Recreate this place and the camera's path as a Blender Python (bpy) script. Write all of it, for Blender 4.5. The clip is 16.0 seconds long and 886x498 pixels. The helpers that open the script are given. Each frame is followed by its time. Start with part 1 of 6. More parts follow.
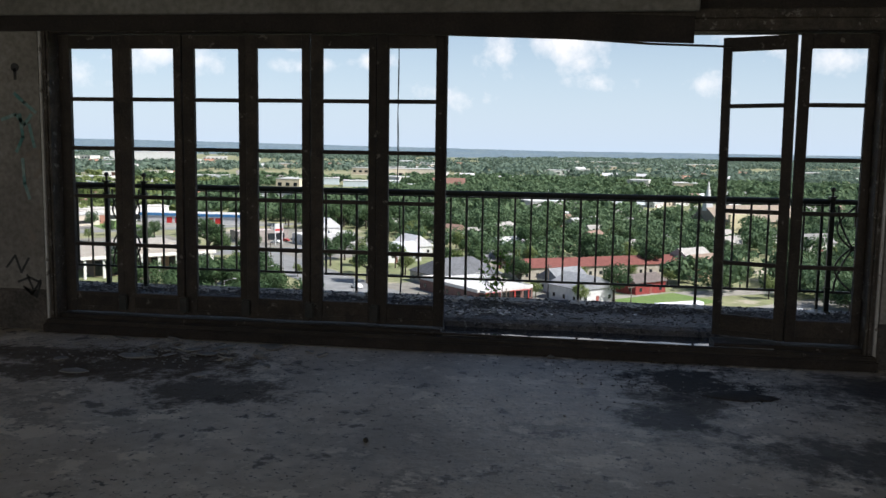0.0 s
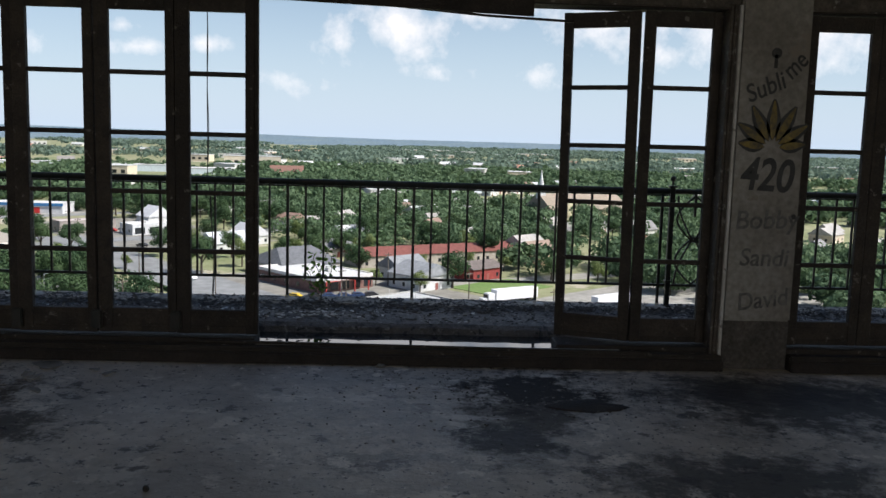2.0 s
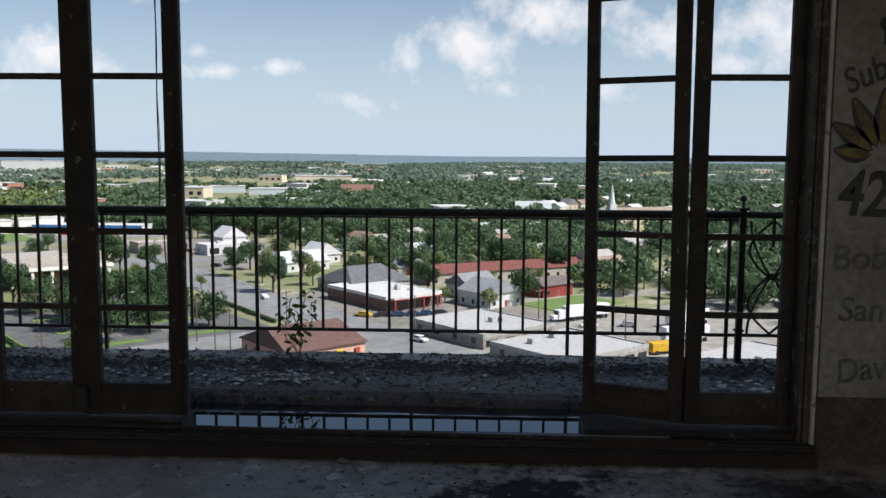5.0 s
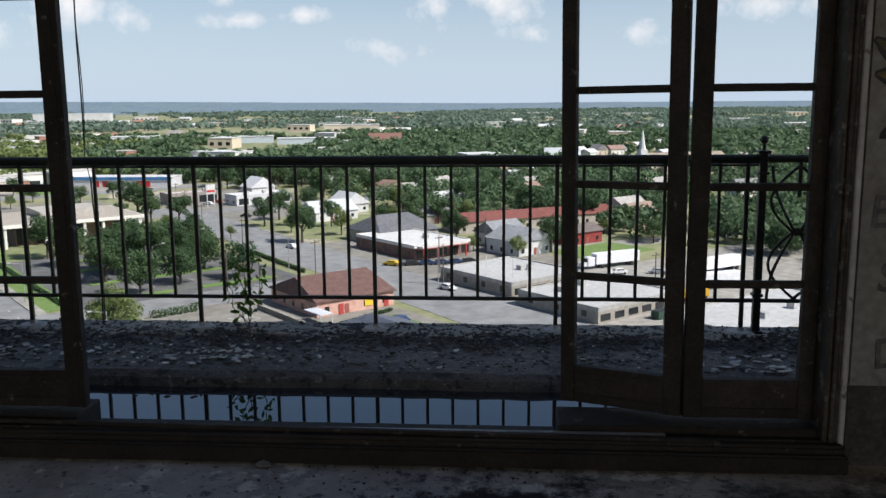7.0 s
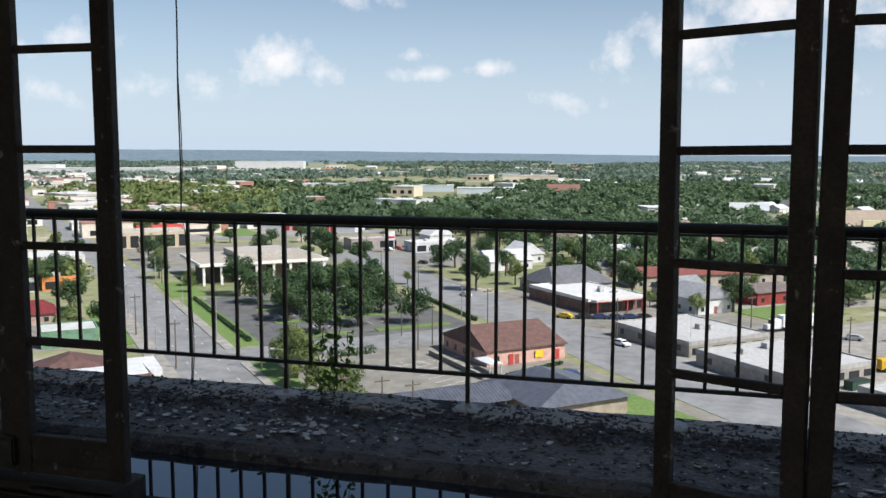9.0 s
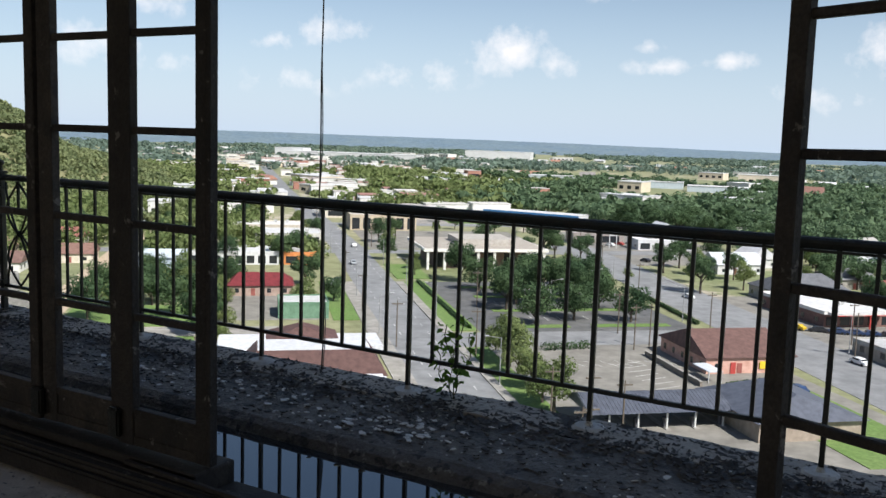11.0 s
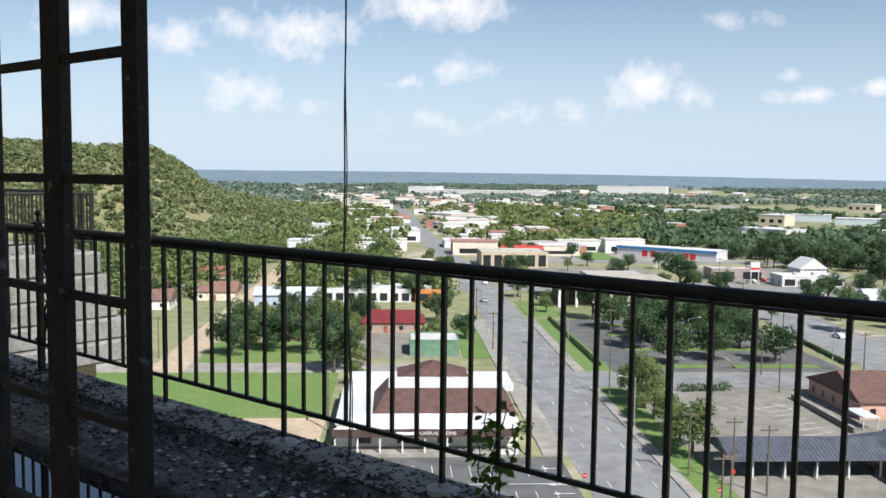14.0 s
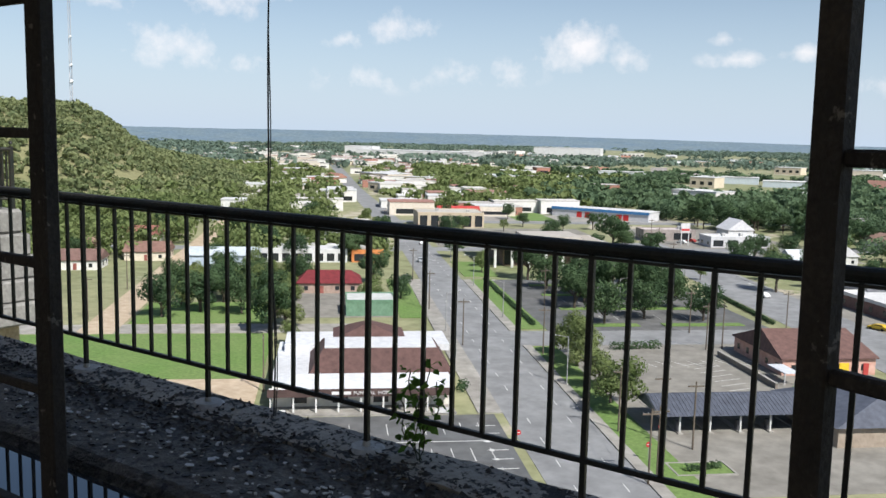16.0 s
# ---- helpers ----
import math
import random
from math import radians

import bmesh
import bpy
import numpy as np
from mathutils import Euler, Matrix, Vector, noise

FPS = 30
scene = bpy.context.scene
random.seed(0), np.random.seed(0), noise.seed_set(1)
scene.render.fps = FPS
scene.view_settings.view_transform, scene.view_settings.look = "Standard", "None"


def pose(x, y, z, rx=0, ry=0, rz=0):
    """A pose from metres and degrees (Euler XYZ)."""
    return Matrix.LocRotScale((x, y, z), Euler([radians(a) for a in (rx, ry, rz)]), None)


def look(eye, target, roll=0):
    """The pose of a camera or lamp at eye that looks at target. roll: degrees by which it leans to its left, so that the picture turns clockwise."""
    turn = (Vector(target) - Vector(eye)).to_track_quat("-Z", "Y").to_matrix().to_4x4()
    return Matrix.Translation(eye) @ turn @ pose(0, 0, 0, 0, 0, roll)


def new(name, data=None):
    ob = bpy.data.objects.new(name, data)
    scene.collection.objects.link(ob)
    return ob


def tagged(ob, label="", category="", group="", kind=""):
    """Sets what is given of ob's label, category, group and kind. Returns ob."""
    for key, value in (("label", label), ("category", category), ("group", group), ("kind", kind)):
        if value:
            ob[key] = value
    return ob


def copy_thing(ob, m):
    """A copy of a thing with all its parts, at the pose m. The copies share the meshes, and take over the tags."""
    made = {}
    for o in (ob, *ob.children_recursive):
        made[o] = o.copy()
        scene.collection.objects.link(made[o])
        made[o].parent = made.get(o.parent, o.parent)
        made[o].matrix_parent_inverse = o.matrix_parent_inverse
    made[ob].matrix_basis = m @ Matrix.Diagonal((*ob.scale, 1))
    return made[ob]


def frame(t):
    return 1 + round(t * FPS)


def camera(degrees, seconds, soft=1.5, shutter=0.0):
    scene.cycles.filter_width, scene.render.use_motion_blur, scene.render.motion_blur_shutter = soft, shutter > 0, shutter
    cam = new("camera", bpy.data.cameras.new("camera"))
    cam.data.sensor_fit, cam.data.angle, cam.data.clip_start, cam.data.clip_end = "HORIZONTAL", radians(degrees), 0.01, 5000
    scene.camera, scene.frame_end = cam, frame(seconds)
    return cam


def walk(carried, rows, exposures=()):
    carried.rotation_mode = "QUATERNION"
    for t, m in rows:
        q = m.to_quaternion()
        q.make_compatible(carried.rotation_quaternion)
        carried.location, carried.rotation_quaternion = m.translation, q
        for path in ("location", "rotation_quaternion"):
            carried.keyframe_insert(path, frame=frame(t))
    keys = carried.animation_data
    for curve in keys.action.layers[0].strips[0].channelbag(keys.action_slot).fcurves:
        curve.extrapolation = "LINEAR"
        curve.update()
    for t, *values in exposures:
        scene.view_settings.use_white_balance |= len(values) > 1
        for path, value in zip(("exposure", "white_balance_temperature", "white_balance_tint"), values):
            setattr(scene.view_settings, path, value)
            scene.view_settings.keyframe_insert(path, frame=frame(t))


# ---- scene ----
import functools
PATH = [
    (0, (1.064, -6.856, 1.57), (0.78, -4.89, 1.341), 0.9),
    (0.5, (0.98, -6.741, 1.575), (0.868, -4.757, 1.349), 0.5),
    (1, (0.991, -6.6, 1.557), (0.952, -4.614, 1.325), 0.7),
    (1.5, (1.097, -6.356, 1.554), (1.08, -4.371, 1.308), 2.2),
    (2, (1.122, -6.064, 1.533), (1.199, -4.08, 1.285), 1.6),
    (2.5, (1.15, -5.79, 1.53), (1.266, -3.807, 1.302), 0.3),
    (3, (1.268, -5.52, 1.543), (1.293, -3.531, 1.337), 1.4),
    (3.5, (1.312, -5.253, 1.535), (1.324, -3.261, 1.352), 0.9),
    (4, (1.382, -4.984, 1.545), (1.384, -2.992, 1.378), 0.5),
    (6.5, (1.912, -3.859, 1.485), (1.706, -1.897, 1.161), 0.8),
    (7, (1.952, -3.639, 1.474), (1.803, -1.672, 1.144), -0.5),
    (7.5, (2.095, -3.467, 1.473), (1.855, -1.508, 1.154), 0.6),
    (8, (2.24, -3.329, 1.492), (1.899, -1.385, 1.17), 1.7),
    (8.5, (2.272, -3.184, 1.496), (1.864, -1.243, 1.242), 1.1),
    (9, (2.292, -3.042, 1.505), (1.752, -1.129, 1.289), 0.1),
    (9.5, (2.436, -2.941, 1.523), (1.692, -1.096, 1.315), 0.5),
    (10, (2.556, -2.862, 1.537), (1.681, -1.077, 1.316), 1.0),
    (12.5, (2.668, -1.962, 1.477), (1.608, -0.284, 1.236), 1.8),
    (13, (2.548, -1.775, 1.499), (1.483, -0.096, 1.284), 0.3),
    (13.5, (2.504, -1.644, 1.517), (1.362, -0.012, 1.339), 0.4),
    (14, (2.516, -1.55, 1.544), (1.266, 0.002, 1.378), 0.7),
    (14.5, (2.539, -1.523, 1.548), (1.276, 0.016, 1.357), 0.7),
    (15, (2.54, -1.51, 1.547), (1.314, 0.057, 1.336), 1.1),
    (15.5, (2.545, -1.507, 1.543), (1.37, 0.095, 1.31), 1.3),
    (16, (2.548, -1.506, 1.536), (1.419, 0.126, 1.283), 1.3),
]
cam = camera(53.3, 16.0)
walk(cam, [(t, look(e, a, r)) for t, e, a, r in PATH],
     exposures=[(0, 0.64), (2, 0.60), (3.5, 0.48), (7, 0.43), (9, 0.50), (12.5, 0.58), (14.5, 0.60), (16, 0.48)])

# ---- world and sun ----
SUN_AZ = radians(108)      # clockwise from +y
SUN_EL = radians(47)
sun_dir = Vector((math.sin(SUN_AZ) * math.cos(SUN_EL), math.cos(SUN_AZ) * math.cos(SUN_EL), math.sin(SUN_EL)))
world = bpy.data.worlds.new("world")
scene.world = world
world.use_nodes = True
wt = world.node_tree
wt.nodes.clear()
w_out = wt.nodes.new("ShaderNodeOutputWorld")
w_bg = wt.nodes.new("ShaderNodeBackground")
w_sky = wt.nodes.new("ShaderNodeTexSky")
w_sky.sky_type = 'NISHITA'
w_sky.sun_disc = False
w_sky.sun_elevation = SUN_EL
w_sky.sun_rotation = SUN_AZ
w_sky.altitude = 300
w_sky.air_density = 1.0
w_sky.dust_density = 0.7
w_sky.ozone_density = 1.5
w_bg.inputs["Strength"].default_value = 0.072


def wnode(kind, **kw):
    n = wt.nodes.new(kind)
    for k, val in kw.items():
        n.inputs[k].default_value = val
    return n


def wmath(op, a, b=None, clamp=False):
    n = wt.nodes.new("ShaderNodeMath")
    n.operation, n.use_clamp = op, clamp
    for i, s in enumerate((a, b)):
        if s is None:
            continue
        if isinstance(s, (int, float)):
            n.inputs[i].default_value = s
        else:
            wt.links.new(s, n.inputs[i])
    return n.outputs[0]


w_co = wt.nodes.new("ShaderNodeTexCoord")
w_noise = wnode("ShaderNodeTexNoise", Scale=27.0, Detail=8.0, Roughness=0.62)
wt.links.new(w_co.outputs["Generated"], w_noise.inputs["Vector"])


def cloud(azimuth, elevation, wide, high, force):
    """One fair-weather cloud: degrees left of +y, degrees up, half sizes in degrees."""
    az, el = radians(azimuth), radians(elevation)
    d = Vector((-math.sin(az) * math.cos(el), math.cos(az) * math.cos(el), math.sin(el)))
    m = wt.nodes.new("ShaderNodeMapping")
    m.vector_type = 'TEXTURE'
    m.inputs["Location"].default_value = d
    m.inputs["Rotation"].default_value = (0, 0, az)
    m.inputs["Scale"].default_value = (radians(wide) * 1.45, radians(wide) * 5, radians(high) * 1.5)
    wt.links.new(w_co.outputs["Generated"], m.inputs["Vector"])
    ln = wt.nodes.new("ShaderNodeVectorMath")
    ln.operation = 'LENGTH'
    wt.links.new(m.outputs[0], ln.inputs[0])
    return wmath('MULTIPLY', wmath('SUBTRACT', 1.0, ln.outputs["Value"], True), force)


CLOUDS = (
    (26.6, 5.8, 2.6, 1.3, 1.0), (23.4, 5.0, 1.7, .7, .7), (17.0, 5.0, 1.8, .5, .6), (12.9, 5.4, 1.3, .6, .9), (32.0, 4.1, 3.2, .8, .45),
    (38.0, 6.8, 2.2, .9, .7), (41.2, 5.9, 1.2, .5, .6), (52.0, 5.2, 3.4, 1.1, .7), (48.0, 8.9, 4.6, 1.5, .9), (39.2, 10.6, 4.2, 1.2, 1.0),
    (55.8, 8.2, 2.2, 1.2, .9), (61.0, 9.0, 3.0, 1.2, .9), (48.0, 4.4, 2.0, .6, .4), (39.5, 3.5, 4.0, .8, .3), (17.7, 6.2, .8, .4, .5))
# the pair near 13.5 degrees lies above the view, added to whiten the puddle
MORE_CLOUDS = (
    (4.6, 5.9, 2.0, 1.4, .8), (0.5, 6.9, 3.0, 1.8, 1.0), (-3.9, 8.9, 5.5, 1.5, .95), (8.0, 3.2, 2.6, .8, .6), (-8.2, 4.1, 1.8, .7, .6),
    (-11.8, 7.2, 3.4, 1.8, .9), (-17.5, 7.8, 4.0, 1.9, 1.0), (-16.0, 5.6, 3.6, 1.0, .6), (-24.0, 6.4, 4.5, 1.8, .9), (-1.5, 4.2, 2.6, .6, .4), (4.0, 13.4, 11, 2.4, 1.5), (-14.0, 13.6, 10, 2.4, 1.4), (20.5, 9.5, 2.4, .6, .4))
total = None
for c in CLOUDS + MORE_CLOUDS:
    s = cloud(*c)
    total = s if total is None else wmath('MAXIMUM', total, s)
w_n2 = wmath('MULTIPLY', wmath('SUBTRACT', w_noise.outputs["Fac"], 0.5), 2.0)
w_cl = wmath('ADD', total, w_n2)
w_mask = wmath('MULTIPLY', wmath('SUBTRACT', w_cl, 0.20), 1.35, True)
w_mask = wmath('MULTIPLY', w_mask, wmath('MULTIPLY', total, 6.0, True))
w_mix = wt.nodes.new("ShaderNodeMix")
w_mix.data_type = 'RGBA'
w_mix.inputs["B"].default_value = (11.2, 10.7, 10.7, 1)
wt.links.new(wmath('MULTIPLY', w_mask, 0.74), w_mix.inputs["Factor"])
w_sep = wt.nodes.new("ShaderNodeSeparateXYZ")
wt.links.new(w_co.outputs["Generated"], w_sep.inputs[0])
w_haze = wt.nodes.new("ShaderNodeMix")
w_haze.data_type = 'RGBA'
w_haze.inputs["B"].default_value = (5.95, 7.3, 9.15, 1)
wt.links.new(wmath('MULTIPLY', wmath('SUBTRACT', 1.0, wmath('MULTIPLY', wmath('ABSOLUTE', w_sep.outputs["Z"]), 4.6), True), 0.88), w_haze.inputs["Factor"])
wt.links.new(w_sky.outputs[0], w_haze.inputs["A"])
wt.links.new(w_haze.outputs["Result"], w_mix.inputs["A"])
wt.links.new(w_mix.outputs["Result"], w_bg.inputs["Color"])
wt.links.new(w_bg.outputs[0], w_out.inputs["Surface"])

sun = new("sun", bpy.data.lights.new("sun", 'SUN'))
sun.data.energy = 5.0
sun.data.angle = radians(0.53)
sun.data.color = (1.0, 0.975, 0.93)
sun.matrix_world = look((0, 0, 60), Vector((0, 0, 60)) - sun_dir)


# ---- materials ----
def mat(name, col, rough=0.8, col2=None, scale=3.0, fine=40.0, var=0.25, bump=0.2, bump_scale=60.0, metal=0.0,
        rand=0.0, spots=None, spec=0.5):
    """A surface of two colours mixed at two scales, with relief and optional worn spots (colour, scale, amount)."""
    m = bpy.data.materials.new(name)
    m.use_nodes = True
    nt = m.node_tree
    b = nt.nodes["Principled BSDF"]
    co = nt.nodes.new("ShaderNodeNewGeometry")

    def noi(s, detail=5.0, rg=0.6):
        n = nt.nodes.new("ShaderNodeTexNoise")
        n.inputs["Scale"].default_value = s
        n.inputs["Detail"].default_value = detail
        n.inputs["Roughness"].default_value = rg
        nt.links.new(co.outputs["Position"], n.inputs["Vector"])
        return n.outputs["Fac"]

    def ramp(src, lo, hi):
        r = nt.nodes.new("ShaderNodeMapRange")
        r.inputs["From Min"].default_value = lo
        r.inputs["From Max"].default_value = hi
        nt.links.new(src, r.inputs["Value"])
        return r.outputs[0]

    def mix(fac, a, c, kind='MIX'):
        x = nt.nodes.new("ShaderNodeMix")
        x.data_type = 'RGBA'
        x.blend_type = kind
        for key, val in (("Factor", fac), ("A", a), ("B", c)):
            if isinstance(val, (int, float)):
                x.inputs[key].default_value = val
            elif isinstance(val, tuple):
                x.inputs[key].default_value = (*val, 1)
            else:
                nt.links.new(val, x.inputs[key])
        return x.outputs["Result"]

    second = col2 or tuple(c * (1 - var) for c in col)
    out = mix(ramp(noi(scale), 0.35, 0.65), col, second)
    f = ramp(noi(fine, 4.0), 0.3, 0.7)
    out = mix(f, out, mix(0.5, out, second, 'MULTIPLY'))
    if rand:
        oi = nt.nodes.new("ShaderNodeObjectInfo")
        out = mix(ramp(oi.outputs["Random"], 0.0, 1.0), out, mix(rand, out, second, 'MULTIPLY'))
    for sp_col, sp_scale, amount in (spots or ()):
        s = ramp(noi(sp_scale, 7.0, 0.68), 0.62 - amount * 0.3, 0.66 - amount * 0.3)
        out = mix(s, out, sp_col)
    nt.links.new(out, b.inputs["Base Color"])
    b.inputs["Roughness"].default_value = rough
    b.inputs["Metallic"].default_value = metal
    b.inputs["Specular IOR Level"].default_value = spec
    if bump:
        bp = nt.nodes.new("ShaderNodeBump")
        bp.inputs["Strength"].default_value = bump
        bp.inputs["Distance"].default_value = 0.02
        nt.links.new(noi(bump_scale, 6.0), bp.inputs["Height"])
        nt.links.new(bp.outputs[0], b.inputs["Normal"])
    return m


def leafy(name, col, col2):
    m = bpy.data.materials.new(name)
    m.use_nodes = True
    nt = m.node_tree
    b = nt.nodes["Principled BSDF"]
    g = nt.nodes.new("ShaderNodeNewGeometry")
    oi = nt.nodes.new("ShaderNodeObjectInfo")
    co = nt.nodes.new("ShaderNodeTexCoord")
    ns = nt.nodes.new("ShaderNodeTexNoise")
    ns.inputs["Scale"].default_value = 0.085
    ns.inputs["Detail"].default_value = 3.0
    nt.links.new(g.outputs["Position"], ns.inputs["Vector"])
    add = nt.nodes.new("ShaderNodeMath")
    add.operation = 'ADD'
    nt.links.new(g.outputs["Random Per Island"], add.inputs[0])
    nt.links.new(oi.outputs["Random"], add.inputs[1])
    ad2 = nt.nodes.new("ShaderNodeMath")
    ad2.operation = 'MULTIPLY_ADD'
    ad2.inputs[1].default_value = 0.16
    nt.links.new(add.outputs[0], ad2.inputs[0])
    nt.links.new(ns.outputs["Fac"], ad2.inputs[2])
    r = nt.nodes.new("ShaderNodeMapRange")
    r.inputs["From Min"].default_value, r.inputs["From Max"].default_value = 0.40, 0.92
    nt.links.new(ad2.outputs[0], r.inputs["Value"])
    x = nt.nodes.new("ShaderNodeMix")
    x.data_type = 'RGBA'
    x.inputs["A"].default_value, x.inputs["B"].default_value = (*col, 1), (*col2, 1)
    nt.links.new(r.outputs[0], x.inputs["Factor"])
    nt.links.new(x.outputs["Result"], b.inputs["Base Color"])
    b.inputs["Roughness"].default_value = 0.75
    b.inputs["Specular IOR Level"].default_value = 0.2
    tr = nt.nodes.new("ShaderNodeBsdfTranslucent")
    nt.links.new(x.outputs["Result"], tr.inputs["Color"])
    mx = nt.nodes.new("ShaderNodeMixShader")
    mx.inputs[0].default_value = 0.40
    nt.links.new(b.outputs[0], mx.inputs[1])
    nt.links.new(tr.outputs[0], mx.inputs[2])
    nt.links.new(mx.outputs[0], nt.nodes["Material Output"].inputs["Surface"])
    return m


M_floor = mat("bare_concrete_floor", (0.84, 0.755, 0.655), 0.46, (0.54, 0.475, 0.40), 0.9, 9.0, bump=0.6, bump_scale=22, spec=0.42,
              spots=(((0.38, 0.325, 0.265), 1.3, 0.22), ((0.86, 0.77, 0.66), 2.6, 0.20), ((0.17, 0.142, 0.115), 3.1, 0.10), ((0.84, 0.77, 0.68), 11.0, 0.03), ((0.085, 0.072, 0.06), 7.0, 0.03),
                     ((0.07, 0.06, 0.05), 26.0, 0.08)))


def stain(m, cx, cy, rx, ry, col, rough, seed, soft=0.35, amount=1.0):
    """Adds one stain with an uneven rim to a floor material: centre and half sizes in metres."""
    nt = m.node_tree
    b = nt.nodes["Principled BSDF"]
    co = nt.nodes.new("ShaderNodeTexCoord")
    mp = nt.nodes.new("ShaderNodeMapping")
    mp.vector_type = 'TEXTURE'
    mp.inputs["Location"].default_value = (cx, cy, 0)
    mp.inputs["Scale"].default_value = (rx, ry, 1)
    nt.links.new(co.outputs["Object"], mp.inputs["Vector"])
    ln = nt.nodes.new("ShaderNodeVectorMath")
    ln.operation = 'LENGTH'
    nt.links.new(mp.outputs[0], ln.inputs[0])
    ns = nt.nodes.new("ShaderNodeTexNoise")
    ns.noise_dimensions = '4D'
    ns.inputs["W"].default_value = seed
    ns.inputs["Scale"].default_value = 5.5
    ns.inputs["Detail"].default_value = 8.0
    ns.inputs["Roughness"].default_value = 0.76
    nt.links.new(co.outputs["Object"], ns.inputs["Vector"])
    ad = nt.nodes.new("ShaderNodeMath")
    ad.operation = 'MULTIPLY_ADD'
    ad.inputs[1].default_value = 4.2
    nt.links.new(ns.outputs["Fac"], ad.inputs[0])
    nt.links.new(ln.outputs["Value"], ad.inputs[2])
    r = nt.nodes.new("ShaderNodeMapRange")
    r.inputs["From Min"].default_value, r.inputs["From Max"].default_value = 2.9 + soft * .6, 2.9 - soft * .6
    r.inputs["To Max"].default_value = amount
    nt.links.new(ad.outputs[0], r.inputs["Value"])
    x = nt.nodes.new("ShaderNodeMix")
    x.data_type = 'RGBA'
    x.inputs["B"].default_value = (*col, 1)
    nt.links.new(r.outputs[0], x.inputs["Factor"])
    nt.links.new(b.inputs["Base Color"].links[0].from_socket, x.inputs["A"])
    nt.links.new(x.outputs["Result"], b.inputs["Base Color"])
    q = nt.nodes.new("ShaderNodeMix")
    q.inputs["B"].default_value = rough
    if b.inputs["Roughness"].links:
        nt.links.new(b.inputs["Roughness"].links[0].from_socket, q.inputs["A"])
    else:
        q.inputs["A"].default_value = b.inputs["Roughness"].default_value
    nt.links.new(r.outputs[0], q.inputs["Factor"])
    nt.links.new(q.outputs["Result"], b.inputs["Roughness"])


DAMP, BROWN, DARKDIRT = (0.16, 0.14, 0.12), (0.10, 0.072, 0.048), (0.038, 0.031, 0.025)
stain(M_floor, 1.45, -1.45, 0.8, 0.55, DAMP, 0.3, 1, 0.5, 0.45)
stain(M_floor, 0.75, -0.95, 0.9, 0.45, DAMP, 0.3, 2, 0.5, 0.3)
stain(M_floor, 1.90, -0.74, 0.50, 0.46, DARKDIRT, 0.8, 3, 0.35)
stain(M_floor, 1.80, -1.25, 0.35, 0.45, DARKDIRT, 0.8, 13, 0.5, 0.8)
stain(M_floor, 1.66, -1.70, 0.32, 0.30, DARKDIRT, 0.6, 8, 0.4)
stain(M_floor, 2.75, -2.2, 0.9, 0.40, DARKDIRT, 0.6, 4, 0.5, 0.85)
stain(M_floor, 3.4, -0.7, 1.0, 0.35, DARKDIRT, 0.6, 5, 0.5, 0.85)
stain(M_floor, -1.9, -0.95, 0.9, 0.5, BROWN, 0.85, 6, 0.4, 0.95)
stain(M_floor, -2.4, -1.35, 0.9, 0.28, BROWN, 0.85, 16, 0.4, 0.9)
stain(M_floor, 3.7, -1.0, 1.1, 0.65, DARKDIRT, 0.6, 21, 0.6, 0.9)
stain(M_floor, -1.2, -1.6, 0.6, 0.42, DARKDIRT, 0.8, 7, 0.35, 0.8)
stain(M_floor, -3.0, -0.9, 0.9, 0.25, BROWN, 0.85, 9, 0.4, 0.9)
stain(M_floor, 0.2, -2.4, 0.9, 0.5, DAMP, 0.35, 10, 0.6, 0.3)
M_dirt = mat("damp_dirt", (0.040, 0.032, 0.027), 0.8, (0.07, 0.058, 0.047), 6, 60, bump=0.8, bump_scale=50)
M_wood = mat("weathered_dark_paint_wood", (0.088, 0.068, 0.052), 0.75, (0.045, 0.036, 0.029), 6, 70, bump=0.5, bump_scale=45,
             spots=(((0.16, 0.14, 0.12), 13.0, 0.0), ((0.03, 0.025, 0.02), 4.0, 0.10)), rand=0.5)
M_trim = mat("peeling_trim_paint", (0.13, 0.105, 0.085), 0.7, (0.06, 0.05, 0.04), 7, 50, bump=0.7, bump_scale=35,
             spots=(((0.24, 0.22, 0.20), 15.0, 0.10),))
M_plaster = mat("stained_white_plaster", (0.36, 0.34, 0.31), 0.85, (0.24, 0.22, 0.195), 1.6, 25, bump=0.35, bump_scale=30,
                spots=(((0.22, 0.19, 0.16), 2.6, 0.02),))
M_bareplaster = mat("bare_grey_render", (0.15, 0.132, 0.115), 0.9, (0.085, 0.076, 0.068), 5, 40, bump=0.7, bump_scale=30)
M_paintwhite = mat("chipped_white_paint", (0.68, 0.67, 0.65), 0.6, (0.5, 0.48, 0.45), 3, 30, spots=(((0.2, 0.18, 0.16), 9.0, 0.05),))
M_board = mat("grey_plaster_board", (0.30, 0.29, 0.27), 0.9, (0.22, 0.21, 0.19), 2, 20)
M_header = mat("dark_timber", (0.048, 0.036, 0.030), 0.8, (0.026, 0.021, 0.018), 4, 50, bump=0.5, bump_scale=40)
M_iron = mat("painted_dark_iron", (0.014, 0.02, 0.017), 0.42, (0.03, 0.026, 0.02), 9, 60, bump=0.3, bump_scale=70, spec=0.4)
M_tar = mat("flaking_tar", (0.115, 0.100, 0.085), 0.55, (0.18, 0.158, 0.134), 3, 30, bump=1.0, bump_scale=34,
            spots=(((0.27, 0.25, 0.225), 19.0, 0.06), ((0.03, 0.026, 0.022), 14.0, 0.22), ((0.026, 0.023, 0.02), 2.6, 0.18)), spec=0.5)
